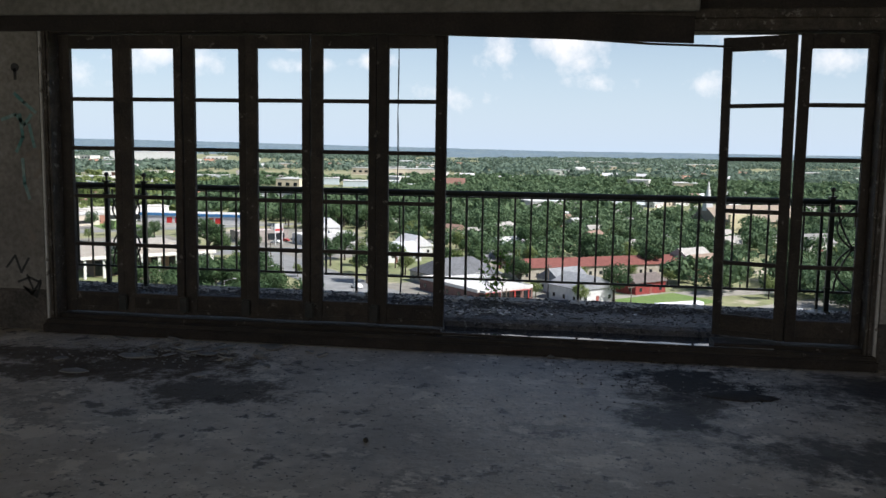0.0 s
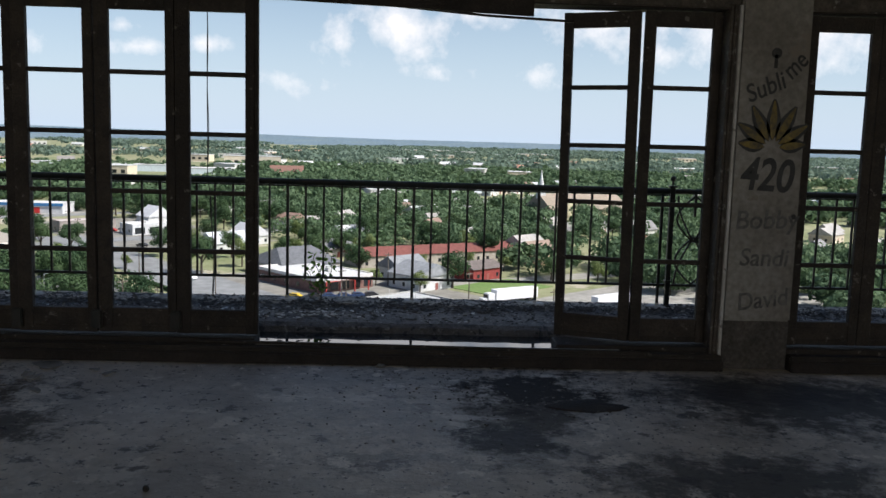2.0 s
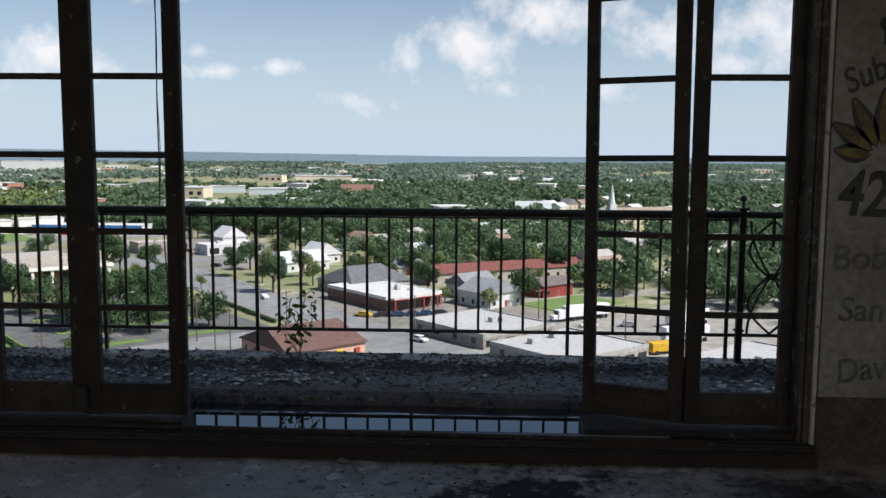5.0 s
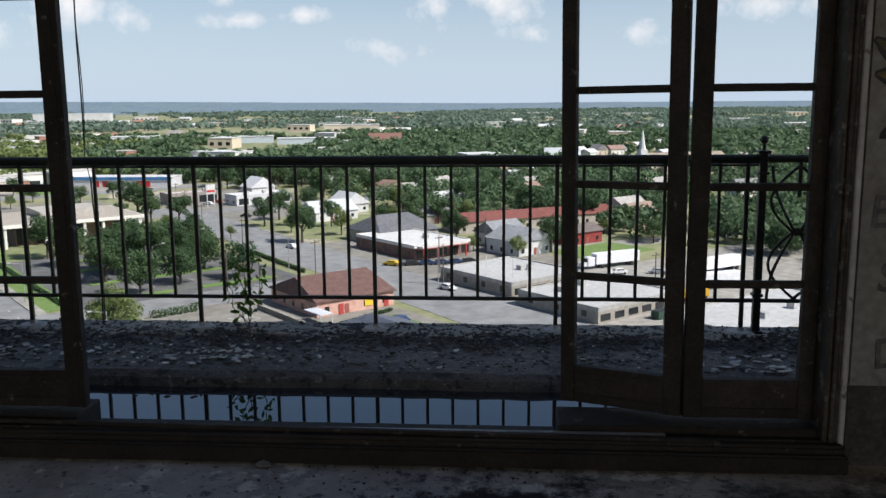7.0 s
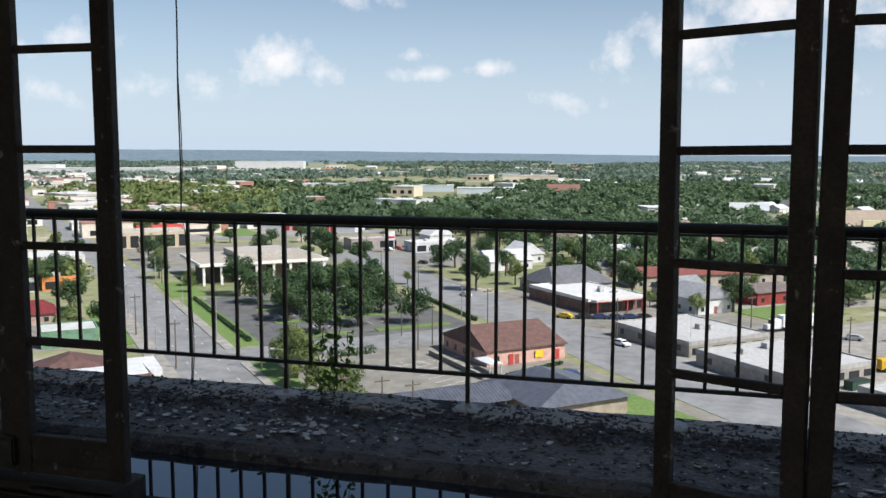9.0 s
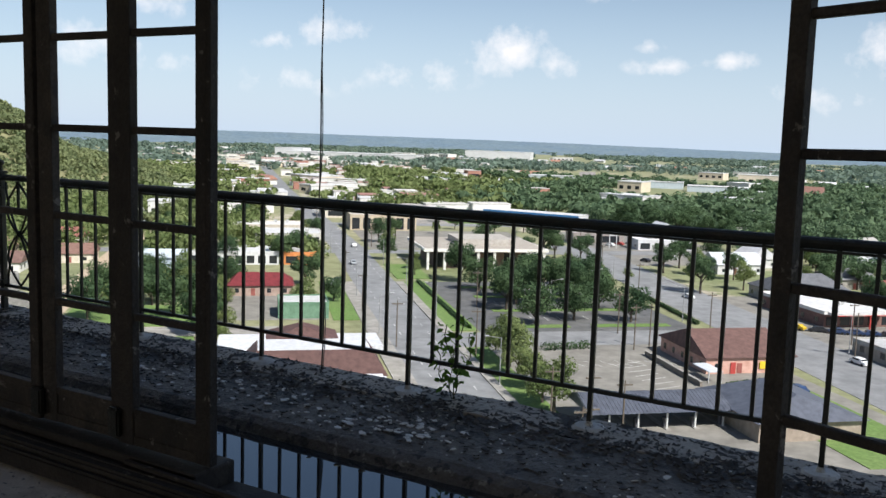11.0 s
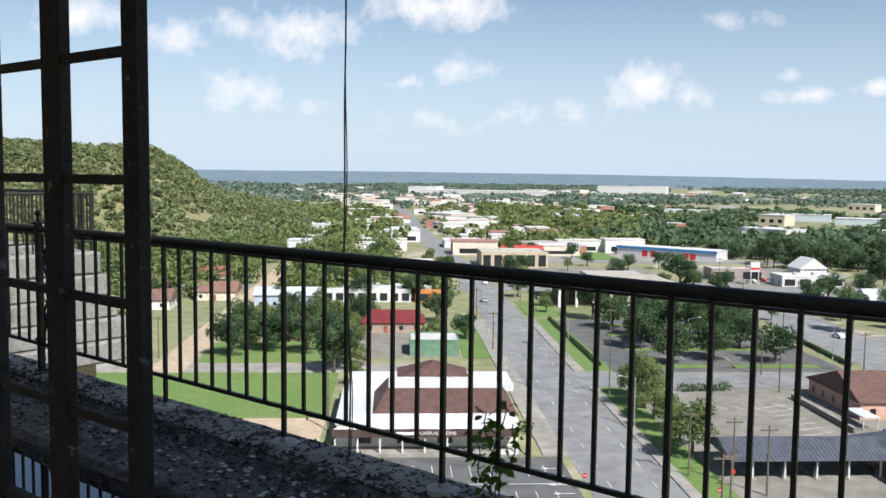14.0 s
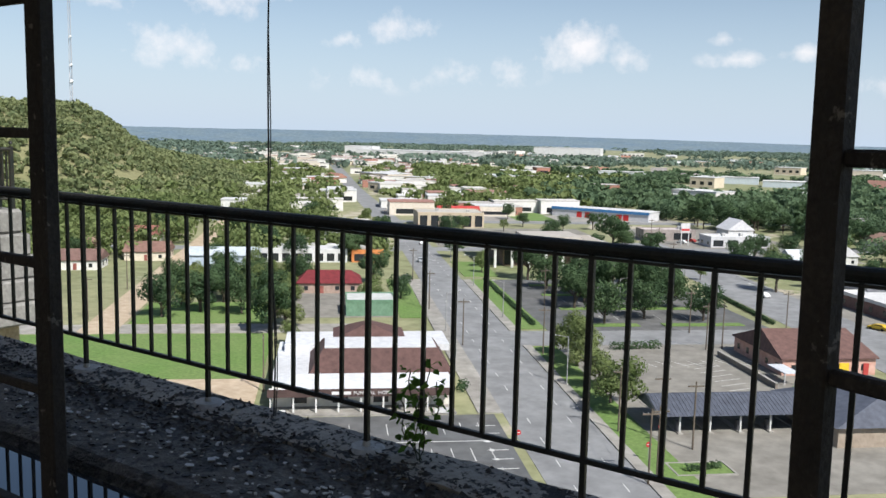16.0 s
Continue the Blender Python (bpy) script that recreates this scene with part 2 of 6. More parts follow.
M_kerb = mat("worn_pale_concrete", (0.58, 0.53, 0.46), 0.85, (0.40, 0.365, 0.32), 3, 30, bump=0.6, bump_scale=30,
             spots=(((0.035, 0.033, 0.03), 17.0, 0.17), ((0.03, 0.03, 0.03), 5.0, 0.20)))
M_scrap = mat("white_paint_scrap", (0.86, 0.85, 0.82), 0.5, (0.66, 0.64, 0.60), 8, 60, rand=0.25)
M_flake = mat("pale_paint_flake", (0.56, 0.54, 0.50), 0.7, (0.30, 0.28, 0.25), 8, 60, rand=0.5)
M_curl = mat("black_tar_flake", (0.055, 0.05, 0.045), 0.5, (0.12, 0.108, 0.096), 8, 60, spec=0.4)
M_black = mat("black_spray_paint", (0.02, 0.02, 0.02), 0.6, (0.05, 0.05, 0.05), 8, 40, bump=0)
M_faded = mat("faded_black_paint", (0.09, 0.088, 0.085), 0.7, (0.22, 0.21, 0.2), 14, 60, bump=0)
M_yellow = mat("yellow_spray_paint", (0.30, 0.21, 0.03), 0.6, (0.10, 0.08, 0.04), 16, 40, bump=0)
M_teal = mat("teal_spray_paint", (0.10, 0.28, 0.26), 0.7, (0.3, 0.4, 0.38), 8, 40, bump=0)
M_red = mat("dull_red_spray_paint", (0.14, 0.06, 0.05), 0.7, (0.3, 0.25, 0.22), 8, 40, bump=0)
M_cable = mat("black_cable", (0.02, 0.02, 0.02), 0.5, bump=0)
M_leaf = leafy("vine_leaf", (0.07, 0.16, 0.03), (0.16, 0.26, 0.05))
M_stem = mat("green_stem", (0.07, 0.08, 0.03), 0.8)
M_water = bpy.data.materials.new("still_water")
M_water.use_nodes = True
_b = M_water.node_tree.nodes["Principled BSDF"]
_b.inputs["Base Color"].default_value = (0.012, 0.014, 0.016, 1)
_b.inputs["Roughness"].default_value = 0.015
_b.inputs["IOR"].default_value = 2.7
_b.inputs["Specular IOR Level"].default_value = 0.5
_n = M_water.node_tree.nodes.new("ShaderNodeTexNoise")
_n.inputs["Scale"].default_value = 14.0
_p = M_water.node_tree.nodes.new("ShaderNodeBump")
_p.inputs["Strength"].default_value = 0.02
M_water.node_tree.links.new(_n.outputs["Fac"], _p.inputs["Height"])
M_water.node_tree.links.new(_p.outputs[0], _b.inputs["Normal"])

M_ledge = mat("weathered_grey_stone", (0.29, 0.285, 0.27), 0.9, (0.19, 0.185, 0.175), 1.5, 14, bump=0.5, bump_scale=12, spots=(((0.12, 0.115, 0.11), 2.2, 0.08),))
M_stone = mat("tan_stone", (0.56, 0.46, 0.33), 0.9, (0.44, 0.36, 0.26), 1.8, 16, bump=0.5, bump_scale=10)

# the town
M_ground = mat("town_ground", (0.31, 0.295, 0.175), 0.95, (0.19, 0.215, 0.10), 0.012, 0.25, bump=0,
               spots=(((0.36, 0.32, 0.25), 0.02, 0.10),))
M_grass = mat("mown_grass", (0.125, 0.215, 0.05), 0.95, (0.16, 0.23, 0.07), 0.08, 1.5, bump=0)
M_asphalt = mat("worn_asphalt", (0.25, 0.255, 0.26), 0.9, (0.225, 0.228, 0.232), 0.05, 0.25, bump=0)
M_lot = mat("dark_asphalt_lot", (0.112, 0.116, 0.12), 0.9, (0.14, 0.138, 0.134), 0.06, 0.3, bump=0)
M_concrete = mat("pale_concrete_lot", (0.262, 0.247, 0.218), 0.9, (0.222, 0.21, 0.186), 0.06, 0.3, bump=0)
M_sand = mat("sandy_bare_earth", (0.50, 0.405, 0.30), 0.95, (0.42, 0.34, 0.25), 0.09, 0.5, bump=0)
M_walk = mat("pavement_concrete", (0.335, 0.32, 0.29), 0.9, (0.285, 0.27, 0.247), 0.1, 0.4, bump=0)
M_line = mat("road_line_paint", (0.7, 0.7, 0.68), 0.7, bump=0)
M_pole = mat("utility_pole_wood", (0.16, 0.13, 0.10), 0.9, bump=0)
M_bark = mat("bark", (0.10, 0.08, 0.06), 0.9, bump=0)
M_glass = mat("dark_window_glass", (0.03, 0.035, 0.04), 0.15, bump=0)
M_rubber = mat("tyre_rubber", (0.02, 0.02, 0.02), 0.8, bump=0)
M_tree = leafy("tree_leaves", (0.036, 0.072, 0.036), (0.092, 0.142, 0.062))
# mid-distance leaves: haze tint in the colour, kept darker to show cloud shade
M_wood_far = leafy("far_tree_leaves", (0.062, 0.110, 0.062), (0.125, 0.182, 0.095))
# street elms' own green, also the painted sunlight on the left-hand woods
M_wood_light = leafy("elm_and_sunlit_leaves", (0.092, 0.135, 0.044), (0.21, 0.25, 0.10))
M_hillwood = leafy("hill_scrub_leaves", (0.115, 0.15, 0.07), (0.29, 0.315, 0.15))
# distance haze mixed into the leaf colour: paler and bluer with no air between
M_wood_haze = leafy("haze_tinted_woods", (0.110, 0.165, 0.140), (0.175, 0.225, 0.165))
# wooded hills with the blue of distant air put into the base colour
M_far = mat("haze_blue_hills", (0.130, 0.19, 0.245), 1.0, (0.16, 0.215, 0.245), 0.008, 0.06, bump=0)
M_hill = mat("hill_ground", (0.27, 0.25, 0.13), 0.95, (0.18, 0.19, 0.085), 0.02, 0.3, bump=0, spots=(((0.36, 0.27, 0.16), 0.025, 0.05),))


@functools.lru_cache(maxsize=None)
def paint(r, g, b, rough=0.75):
    return mat("building_paint", (r, g, b), rough, (r * .91, g * .905, b * .90), 0.12, 0.9, bump=0)


# ---- builders ----
def box(bm, x0, x1, y0, y1, z0, z1):
    vs = [bm.verts.new(p) for p in ((x0, y0, z0), (x1, y0, z0), (x1, y1, z0), (x0, y1, z0),
                                    (x0, y0, z1), (x1, y0, z1), (x1, y1, z1), (x0, y1, z1))]
    for f in ((0, 3, 2, 1), (4, 5, 6, 7), (0, 1, 5, 4), (1, 2, 6, 5), (2, 3, 7, 6), (3, 0, 4, 7)):
        bm.faces.new([vs[i] for i in f])
    return bm


def boxed(x0, x1, y0, y1, z0, z1, bevel=0.0, segs=1):
    bm = box(bmesh.new(), x0, x1, y0, y1, z0, z1)
    if bevel:
        bmesh.ops.bevel(bm, geom=bm.edges[:], offset=bevel, segments=segs, affect='EDGES')
    return bm


def rod(bm, a, b, r, r2=None, n=8):
    """A round bar from a to b."""
    a, b = Vector(a), Vector(b)
    q = (b - a).to_track_quat('Z', 'Y').to_matrix()
    r2 = r if r2 is None else r2
    rings = []
    for p, rr in ((a, r), (b, r2)):
        rings.append([bm.verts.new(p + q @ Vector((rr * math.cos(2 * math.pi * i / n), rr * math.sin(2 * math.pi * i / n), 0)))
                      for i in range(n)])
    for i in range(n):
        bm.faces.new((rings[0][i], rings[0][(i + 1) % n], rings[1][(i + 1) % n], rings[1][i]))
    bm.faces.new(rings[0][::-1])
    bm.faces.new(rings[1])
    return bm


def tube(bm, pts, r, n=6):
    """One bent round bar through the points."""
    pts = [Vector(p) for p in pts]
    prev = None
    for i, p in enumerate(pts):
        d = pts[min(i + 1, len(pts) - 1)] - pts[max(i - 1, 0)]
        q = d.to_track_quat('Z', 'Y').to_matrix()
        ring = [bm.verts.new(p + q @ Vector((r * math.cos(2 * math.pi * k / n), r * math.sin(2 * math.pi * k / n), 0))) for k in range(n)]
        if prev:
            # start each ring where it best meets the one before
            o = min(range(n), key=lambda k: (ring[k].co - prev[0].co).length)
            ring = ring[o:] + ring[:o]
            for k in range(n):
                bm.faces.new((prev[k], prev[(k + 1) % n], ring[(k + 1) % n], ring[k]))
        else:
            bm.faces.new(ring[::-1])
        prev = ring
    bm.faces.new(prev)
    return bm


def ball(bm, c, r, seg=10):
    bmesh.ops.create_uvsphere(bm, u_segments=seg, v_segments=seg // 2 + 2, radius=r, matrix=Matrix.Translation(c))
    return bm


def slab(bm, pts, z0, z1):
    """A prism over a flat outline, counter-clockwise."""
    lo = [bm.verts.new((x, y, z0)) for x, y in pts]
    hi = [bm.verts.new((x, y, z1)) for x, y in pts]
    n = len(pts)
    bm.faces.new(lo[::-1])
    bm.faces.new(hi)
    for i in range(n):
        bm.faces.new((lo[i], lo[(i + 1) % n], hi[(i + 1) % n], hi[i]))
    return bm


def mesh_of(name, bm, material):
    bmesh.ops.recalc_face_normals(bm, faces=bm.faces[:])
    me = bpy.data.meshes.new(name)
    bm.to_mesh(me)
    bm.free()
    me.materials.append(material)
    return me


def part(name, bm, material, parent, label=""):
    ob = new(name, mesh_of(name, bm, material))
    ob.parent = parent
    return tagged(ob, label)


def thing(name, bm, material, label, category, group="", kind=""):
    return tagged(new(name, mesh_of(name, bm, material)), label, category, group, kind)


def base(name, m, label, category, group="", kind=""):
    ob = tagged(new(name), label, category, group, kind)
    ob.matrix_world = m
    return ob


rng = random.Random(7)

# ---- the room ----
X0, X1, YB, ZC = -10.8, 10.8, -11.0, 3.05
floor = thing("floor", bmesh.new(), M_floor, "bare stained concrete floor with damp patches", "floor", kind="structure")
bm = bmesh.new()
nx, ny = 90, 64
grid = []
for j in range(ny + 1):
    row = []
    for i in range(nx + 1):
        x, y = X0 + (X1 - X0) * i / nx, YB + (0.1 - YB) * j / ny
        row.append(bm.verts.new((x, y, 0.004 * noise.noise((x * 1.1, y * 1.1, 3)))))
    grid.append(row)
for j in range(ny):
    for i in range(nx):
        bm.faces.new((grid[j][i], grid[j][i + 1], grid[j + 1][i + 1], grid[j + 1][i]))
bm.to_mesh(floor.data)
bm.free()
thing("subfloor", boxed(X0, X1, YB, 0.1, -0.35, -0.03), M_bareplaster, "concrete floor slab", "floor", kind="structure")
thing("ceiling", boxed(X0 - .2, X1 + .2, YB - .2, 0.1, ZC, ZC + 0.3), M_board, "dim plaster ceiling", "ceiling", kind="structure")
thing("wall_left", boxed(X0 - .2, X0, YB - .2, 0.1, -0.35, ZC), M_plaster, "plain plaster wall", "wall", kind="structure")
thing("wall_right", boxed(X1, X1 + .2, YB - .2, 0.1, -0.35, ZC), M_plaster, "plain plaster wall", "wall", kind="structure")
back = tagged(new("wall_back"), "rear wall with wide window openings", "wall", kind="structure")
for a, b in ((X0, -8.6), (-3.0, 3.0), (8.6, X1)):
    part("pier", boxed(a, b, YB - .2, YB, -0.35, ZC), M_plaster, back)
for a, b in ((-8.6, -3.0), (3.0, 8.6)):
    part("parapet", boxed(a, b, YB - .2, YB, -0.35, 0.4), M_plaster, back)
    part("lintel", boxed(a, b, YB - .2, YB, 2.6, ZC), M_plaster, back)
    lamp = new("window_light", bpy.data.lights.new("window_light", 'AREA'))
    lamp.data.shape, lamp.data.size, lamp.data.size_y = 'RECTANGLE', 5.4, 2.1
    lamp.data.energy = 48
    lamp.data.color = (1.0, 0.95, 0.88)
    lamp.matrix_world = look(((a + b) / 2, YB - 0.1, 1.5), ((a + b) / 2, 0, 1.5))
# unseen overhang, added only so sun cannot reach in through the rear openings
thing("rear_balcony_roof", boxed(X0, X1, YB - 2.8, YB - .2, ZC, ZC + .25), M_kerb, "unseen slab added over the rear openings to keep the sun out", "balcony", kind="structure")

SILL = 0.150          # top of the door threshold
DH = 2.43             # top of the door leaves
wall = tagged(new("wall_front"), "outer wall with wide openings for folding doors", "wall", kind="structure")


def pier(x0, x1):
    bm = boxed(x0, x1, -0.15, 0.12, 0.34, ZC, 0.012, 2)
    part("pier_upper", bm, M_plaster, wall, "white plaster pier with graffiti and stains")
    bm = boxed(x0 + .006, x1 - .006, -0.142, 0.115, -0.05, 0.34, 0.006)
    part("pier_base", bm, M_bareplaster, wall, "pier foot with the plaster gone")


pier(-3.86, -3.225)
pier(3.295, 3.77)
part("wall_end", boxed(X0, -10.2, -0.12, 0.1, -0.05, ZC), M_plaster, wall)
part("wall_end", boxed(10.2, X1, -0.12, 0.1, -0.05, ZC), M_plaster, wall)
for a, b in ((-3.225, 3.295), (3.77, 10.2), (-10.2, -3.86)):
    part("lintel", boxed(a, b, -0.10, 0.12, DH + 0.006, ZC), M_header, wall, "dark lintel over the doors")
    part("door_head", boxed(a, b, -0.13, -0.102, DH + 0.012, DH + 0.10, 0.01), M_trim, wall, "moulded head casing with flaking paint")
    part("door_head", boxed(a, b, -0.115, -0.10, DH + 0.10, DH + 0.17, 0.008), M_trim, wall)
    cuts = ((a, 0.078, SILL - .012), (0.078, 2.16, 0.045), (2.16, b, SILL - .012)) if a < 0 < b else ((a, b, SILL - .012),)
    for xa, xb, zt in cuts:
        part("threshold", boxed(xa, xb, -0.10, 0.13, -0.1, zt, 0.006), M_wood, wall, "worn timber threshold")
    part("apron", boxed(a, b, -0.20, -0.10, -0.05, 0.104, 0.012, 2), M_wood, wall, "dark skirting step under the doors")
    part("skirting", boxed(a, b, -0.235, -0.20, -0.05, 0.075, 0.010, 2), M_header, wall)
# threshold bead, worn pale on its edge, and a loose lath lying on the step
part("threshold_bead", boxed(0.09, 2.60, -0.122, -0.098, 0.04, 0.113, 0.006), M_paintwhite, wall, "pale worn bead of the threshold")
part("threshold_nose", boxed(-3.22, 3.29, -0.16, -0.123, 0.05, 0.108, 0.010, 2), M_wood, wall)
# fluted casings beside the doors
for x0, s in ((-3.225, 1), (3.295, -1), (10.2, -1), (-3.86, -1), (-10.2, 1)):
    for k, (w, d) in enumerate(((0.022, 0.165), (0.016, 0.15), (0.016, 0.158), (0.02, 0.145))):
        xa = x0 + s * sum((0.022, 0.018, 0.018, 0.02)[:k])
        part("casing", boxed(min(xa, xa + s * w), max(xa, xa + s * w), -d, 0.1, 0.02, DH + 0.035, 0.005),
             M_paintwhite if k == 0 else M_trim, wall, "chipped pale casing edge" if k == 0 else "")


def leaf_door(left=0.098, w=0.535):
    """One glazed door leaf, its panes gone, hinged at its origin and running along +x."""
    d = base("door", Matrix.Identity(4), "dark weathered wooden french door leaf, all panes missing", "door", "folding door leaves")
    st, t = 0.066, 0.022
    part("stile", boxed(0.003, left, -t, t, 0.0, DH - SILL, 0.004), M_wood, d)
    part("stile", boxed(w - st, w - 0.003, -t, t, 0.0, DH - SILL, 0.004), M_wood, d)
    part("top_rail", boxed(left, w - st, -t + .002, t - .002, 2.175, DH - SILL - .002, 0.003), M_wood, d)
    part("bottom_rail", boxed(left, w - st, -t + .002, t - .002, 0.002, 0.045, 0.003), M_wood, d)
    part("kick_panel", boxed(left, w - st, -0.012, 0.012, 0.045, 0.135), M_wood, d, "dark wooden kick panel")
    part("middle_rail", boxed(left, w - st, -t + .002, t - .002, 0.135, 0.168, 0.003), M_wood, d)
    for z in (1.768, 1.368, 0.972, 0.571):
        part("muntin", boxed(left - .001, w - st + .001, -0.015, 0.015, z - 0.016, z + 0.016, 0.006), M_wood, d)
    return d


LX = 0.068
first = leaf_door()
first.matrix_world = pose(LX - 0.535, -0.010, SILL, 0, 0, 0.6)
for k in range(2, 7):
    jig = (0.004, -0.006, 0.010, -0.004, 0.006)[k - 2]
    c = copy_thing(first, pose(LX - 0.535 * k, jig, SILL, 0, 0, (0.8, -0.7, 1.2, -0.8, 0.5)[k - 2]))
# the two folded leaves at the other jamb: one pushed outwards
second = leaf_door(0.078)
second.matrix_world = pose(2.682, 0.0, SILL)
c = copy_thing(second, pose(2.684, 0.006, SILL, 0, 0.5, 180 - 22.5))
c["label"] = "dark french door leaf hanging ajar outwards, panes missing"
for k in (0, 1, 2, 3, 8, 9, 10):
    c = copy_thing(first, pose(3.778 + 0.535 * k, 0.004 * (k % 3 - 1), SILL))
    c = copy_thing(first, pose(-4.48 - 0.535 * k, 0.004 * (k % 3 - 1), SILL))
part("astragal", boxed(0.5325, 0.557, -0.028, 0.020, 0.0, DH - SILL, 0.005), M_wood, first, "closing strip along the free edge")
# hinge blocks between the leaves, low down
for k in (1, 2, 3, 4, 5):
    x = LX - 0.535 * k
    thing("door_hinge", boxed(x - 0.035, x + 0.035, -0.062, -0.030, SILL + 0.03, SILL + 0.16, 0.008, 2), M_iron,
          "dark iron floor bolt between two door leaves", "hinge", "door bolts")
# sagging valance: a dark board with plaster above it, its end broken off
val = base("valance", pose(0, 0, 0), "sagging dark timber valance with plaster above, broken at one end", "valance")
bm = bmesh.new()
pts = []
N = 24
for i in range(N + 1):
    x = -9.9 + (1.90 + 9.9) * i / N
    s = max(0.0, (x + 2.0) / 3.9)
    pts.append((x, 2.445 - 0.105 * s ** 1.4 + 0.004 * noise.noise((x * 3, 0, 0))))
prev = None
for x, z in pts:
    ring = [bm.verts.new(p) for p in ((x, -0.20, z), (x, -0.17, z), (x, -0.17, z + 0.19), (x, -0.20, z + 0.19))]
    if prev:
        for i in range(4):
            bm.faces.new((prev[i], prev[(i + 1) % 4], ring[(i + 1) % 4], ring[i]))
    else:
        bm.faces.new(ring[::-1])
    prev = ring
bm.faces.new(prev)
part("valance_board", bm, M_header, val, "dark warped timber board")
part("plaster_edge", boxed(-9.9, 1.925, -0.26, -0.205, 2.56, ZC - 0.004, 0.01), M_board, val, "hanging grey plaster board")
bm = bmesh.new()
for a, b in (((0.9, 2.385), (1.6, 2.335)), ((1.6, 2.335), (2.17, 2.315))):
    slab(bm, [(a[0], -0.155), (b[0], -0.155), (b[0], -0.130), (a[0], -0.130)], 0, 0.014)
    for v in bm.verts[-8:]:
        f = (v.co.x - a[0]) / (b[0] - a[0])
        v.co.z += a[1] * (1 - f) + b[1] * f
part("loose_lath", bm, M_header, val, "thin lath dangling from the board")

# graffiti on the piers
def writing(words, x, z, size, tilt, material, width=1.0, label="", y=-0.1545, bold=0.002):
    cu = bpy.data.curves.new("writing", 'FONT')
    cu.body = words
    cu.size = size
    cu.align_x, cu.align_y = 'CENTER', 'CENTER'
    cu.extrude = 0.001
    cu.offset = bold
    cu.shear = 0.12
    tmp = bpy.data.objects.new("writing", cu)
    me = bpy.data.meshes.new_from_object(tmp)
    me.materials.clear()
    me.materials.append(material)
    bpy.data.objects.remove(tmp)
    ob = tagged(new("graffiti", me), label, "graffiti")
    ob.matrix_world = pose(x, y, z, 90, 0, 0) @ pose(0, 0, 0, 0, 0, tilt) @ Matrix.Diagonal((width, 1, 1, 1))
    return ob


def strokes(lines, r, material, label, y=-0.153):
    bm = bmesh.new()
    for ln in lines:
        for a, b in zip(ln, ln[1:]):
            d = Vector((b[0] - a[0], b[1] - a[1]))
            n = Vector((-d.y, d.x)).normalized() * r
            e = d.normalized() * r * 0.6
            q = [(a[0] - e.x + n.x, a[1] - e.y + n.y), (a[0] - e.x - n.x, a[1] - e.y - n.y),
                 (b[0] + e.x - n.x, b[1] + e.y - n.y), (b[0] + e.x + n.x, b[1] + e.y + n.y)]
            vs = [bm.verts.new((px, y, pz)) for px, pz in q] + [bm.verts.new((px, y - 0.001, pz)) for px, pz in q]
            bm.faces.new(vs[4:])
            for i in range(4):
                bm.faces.new((vs[i], vs[(i + 1) % 4], vs[4 + (i + 1) % 4], vs[4 + i]))
    return thing("graffiti", bm, material, label, "graffiti")


writing("Subli", 3.48, 1.93, 0.17, 24, M_black, 0.85, "black sprayed scrawl on the white pier")
writing("me", 3.67, 2.08, 0.17, 48, M_black, 0.8, "black sprayed scrawl on the white pier")
writing("420", 3.53, 1.34, 0.31, -3, M_black, 0.78, "black sprayed number on the white pier", bold=0.006)
writing("Bobby", 3.55, 1.04, 0.18, 2, M_faded, 0.95, "faded black name on the white pier")
writing("Sandi", 3.55, 0.78, 0.17, 0, M_faded, 0.95, "faded black name on the white pier")
writing("David", 3.56, 0.49, 0.17, 8, M_faded, 0.9, "faded black name on the white pier")
flower = base("graffiti", pose(3.55, -0.1525, 1.53), "yellow sprayed leaf with black outlines on the pier", "graffiti")
for ang, ln in ((90, .34), (62, .33), (118, .33), (34, .30), (146, .30), (8, .24), (172, .24)):
    a = radians(ang)
    ax, nn = Vector((math.cos(a), math.sin(a))), Vector((-math.sin(a), math.cos(a)))
    for grow, material, yy in ((1.45, M_black, 0.0), (0.72, M_yellow, -0.002)):
        ring = []
        for i in range(14):
            f = i / 13 * 2
            s = f if f <= 1 else 2 - f
            wv = 0.034 * grow * math.sin(math.pi * s ** 0.8) * (1 if f <= 1 else -1)
            p = ax * (0.05 + (ln - 0.05) * s) * (1.03 if grow > 1 else 1) + nn * wv
            ring.append((p.x, p.y))
        bm = bmesh.new()
        lo = [bm.verts.new((px, yy, pz)) for px, pz in ring[:-1]]
        hi = [bm.verts.new((px, yy - 0.001, pz)) for px, pz in ring[:-1]]
        bm.faces.new(hi)
        for i in range(len(lo)):
            bm.faces.new((lo[i], lo[(i + 1) % len(lo)], hi[(i + 1) % len(lo)], hi[i]))
        part("petal" if grow < 1 else "petal_outline", bm, material, flower)
for px in (3.54, -3.44):
    bm = bmesh.new()
    rod(bm, (px, -0.150, 2.16), (px, -0.154, 2.16), 0.035, 0.035, 14)
    slab(bm, [(px - .012, -0.154), (px + .010, -0.154), (px + .010, -0.150), (px - .012, -0.150)], 2.06, 2.15)
    thing("graffiti", bm, M_black, "dripping black paint blot on the pier", "graffiti")
bm = bmesh.new()
rod(bm, (3.735, -0.150, 1.07), (3.735, -0.154, 1.07), 0.018, 0.018, 12)
thing("graffiti", bm, M_black, "small black paint spot on the pier", "graffiti")
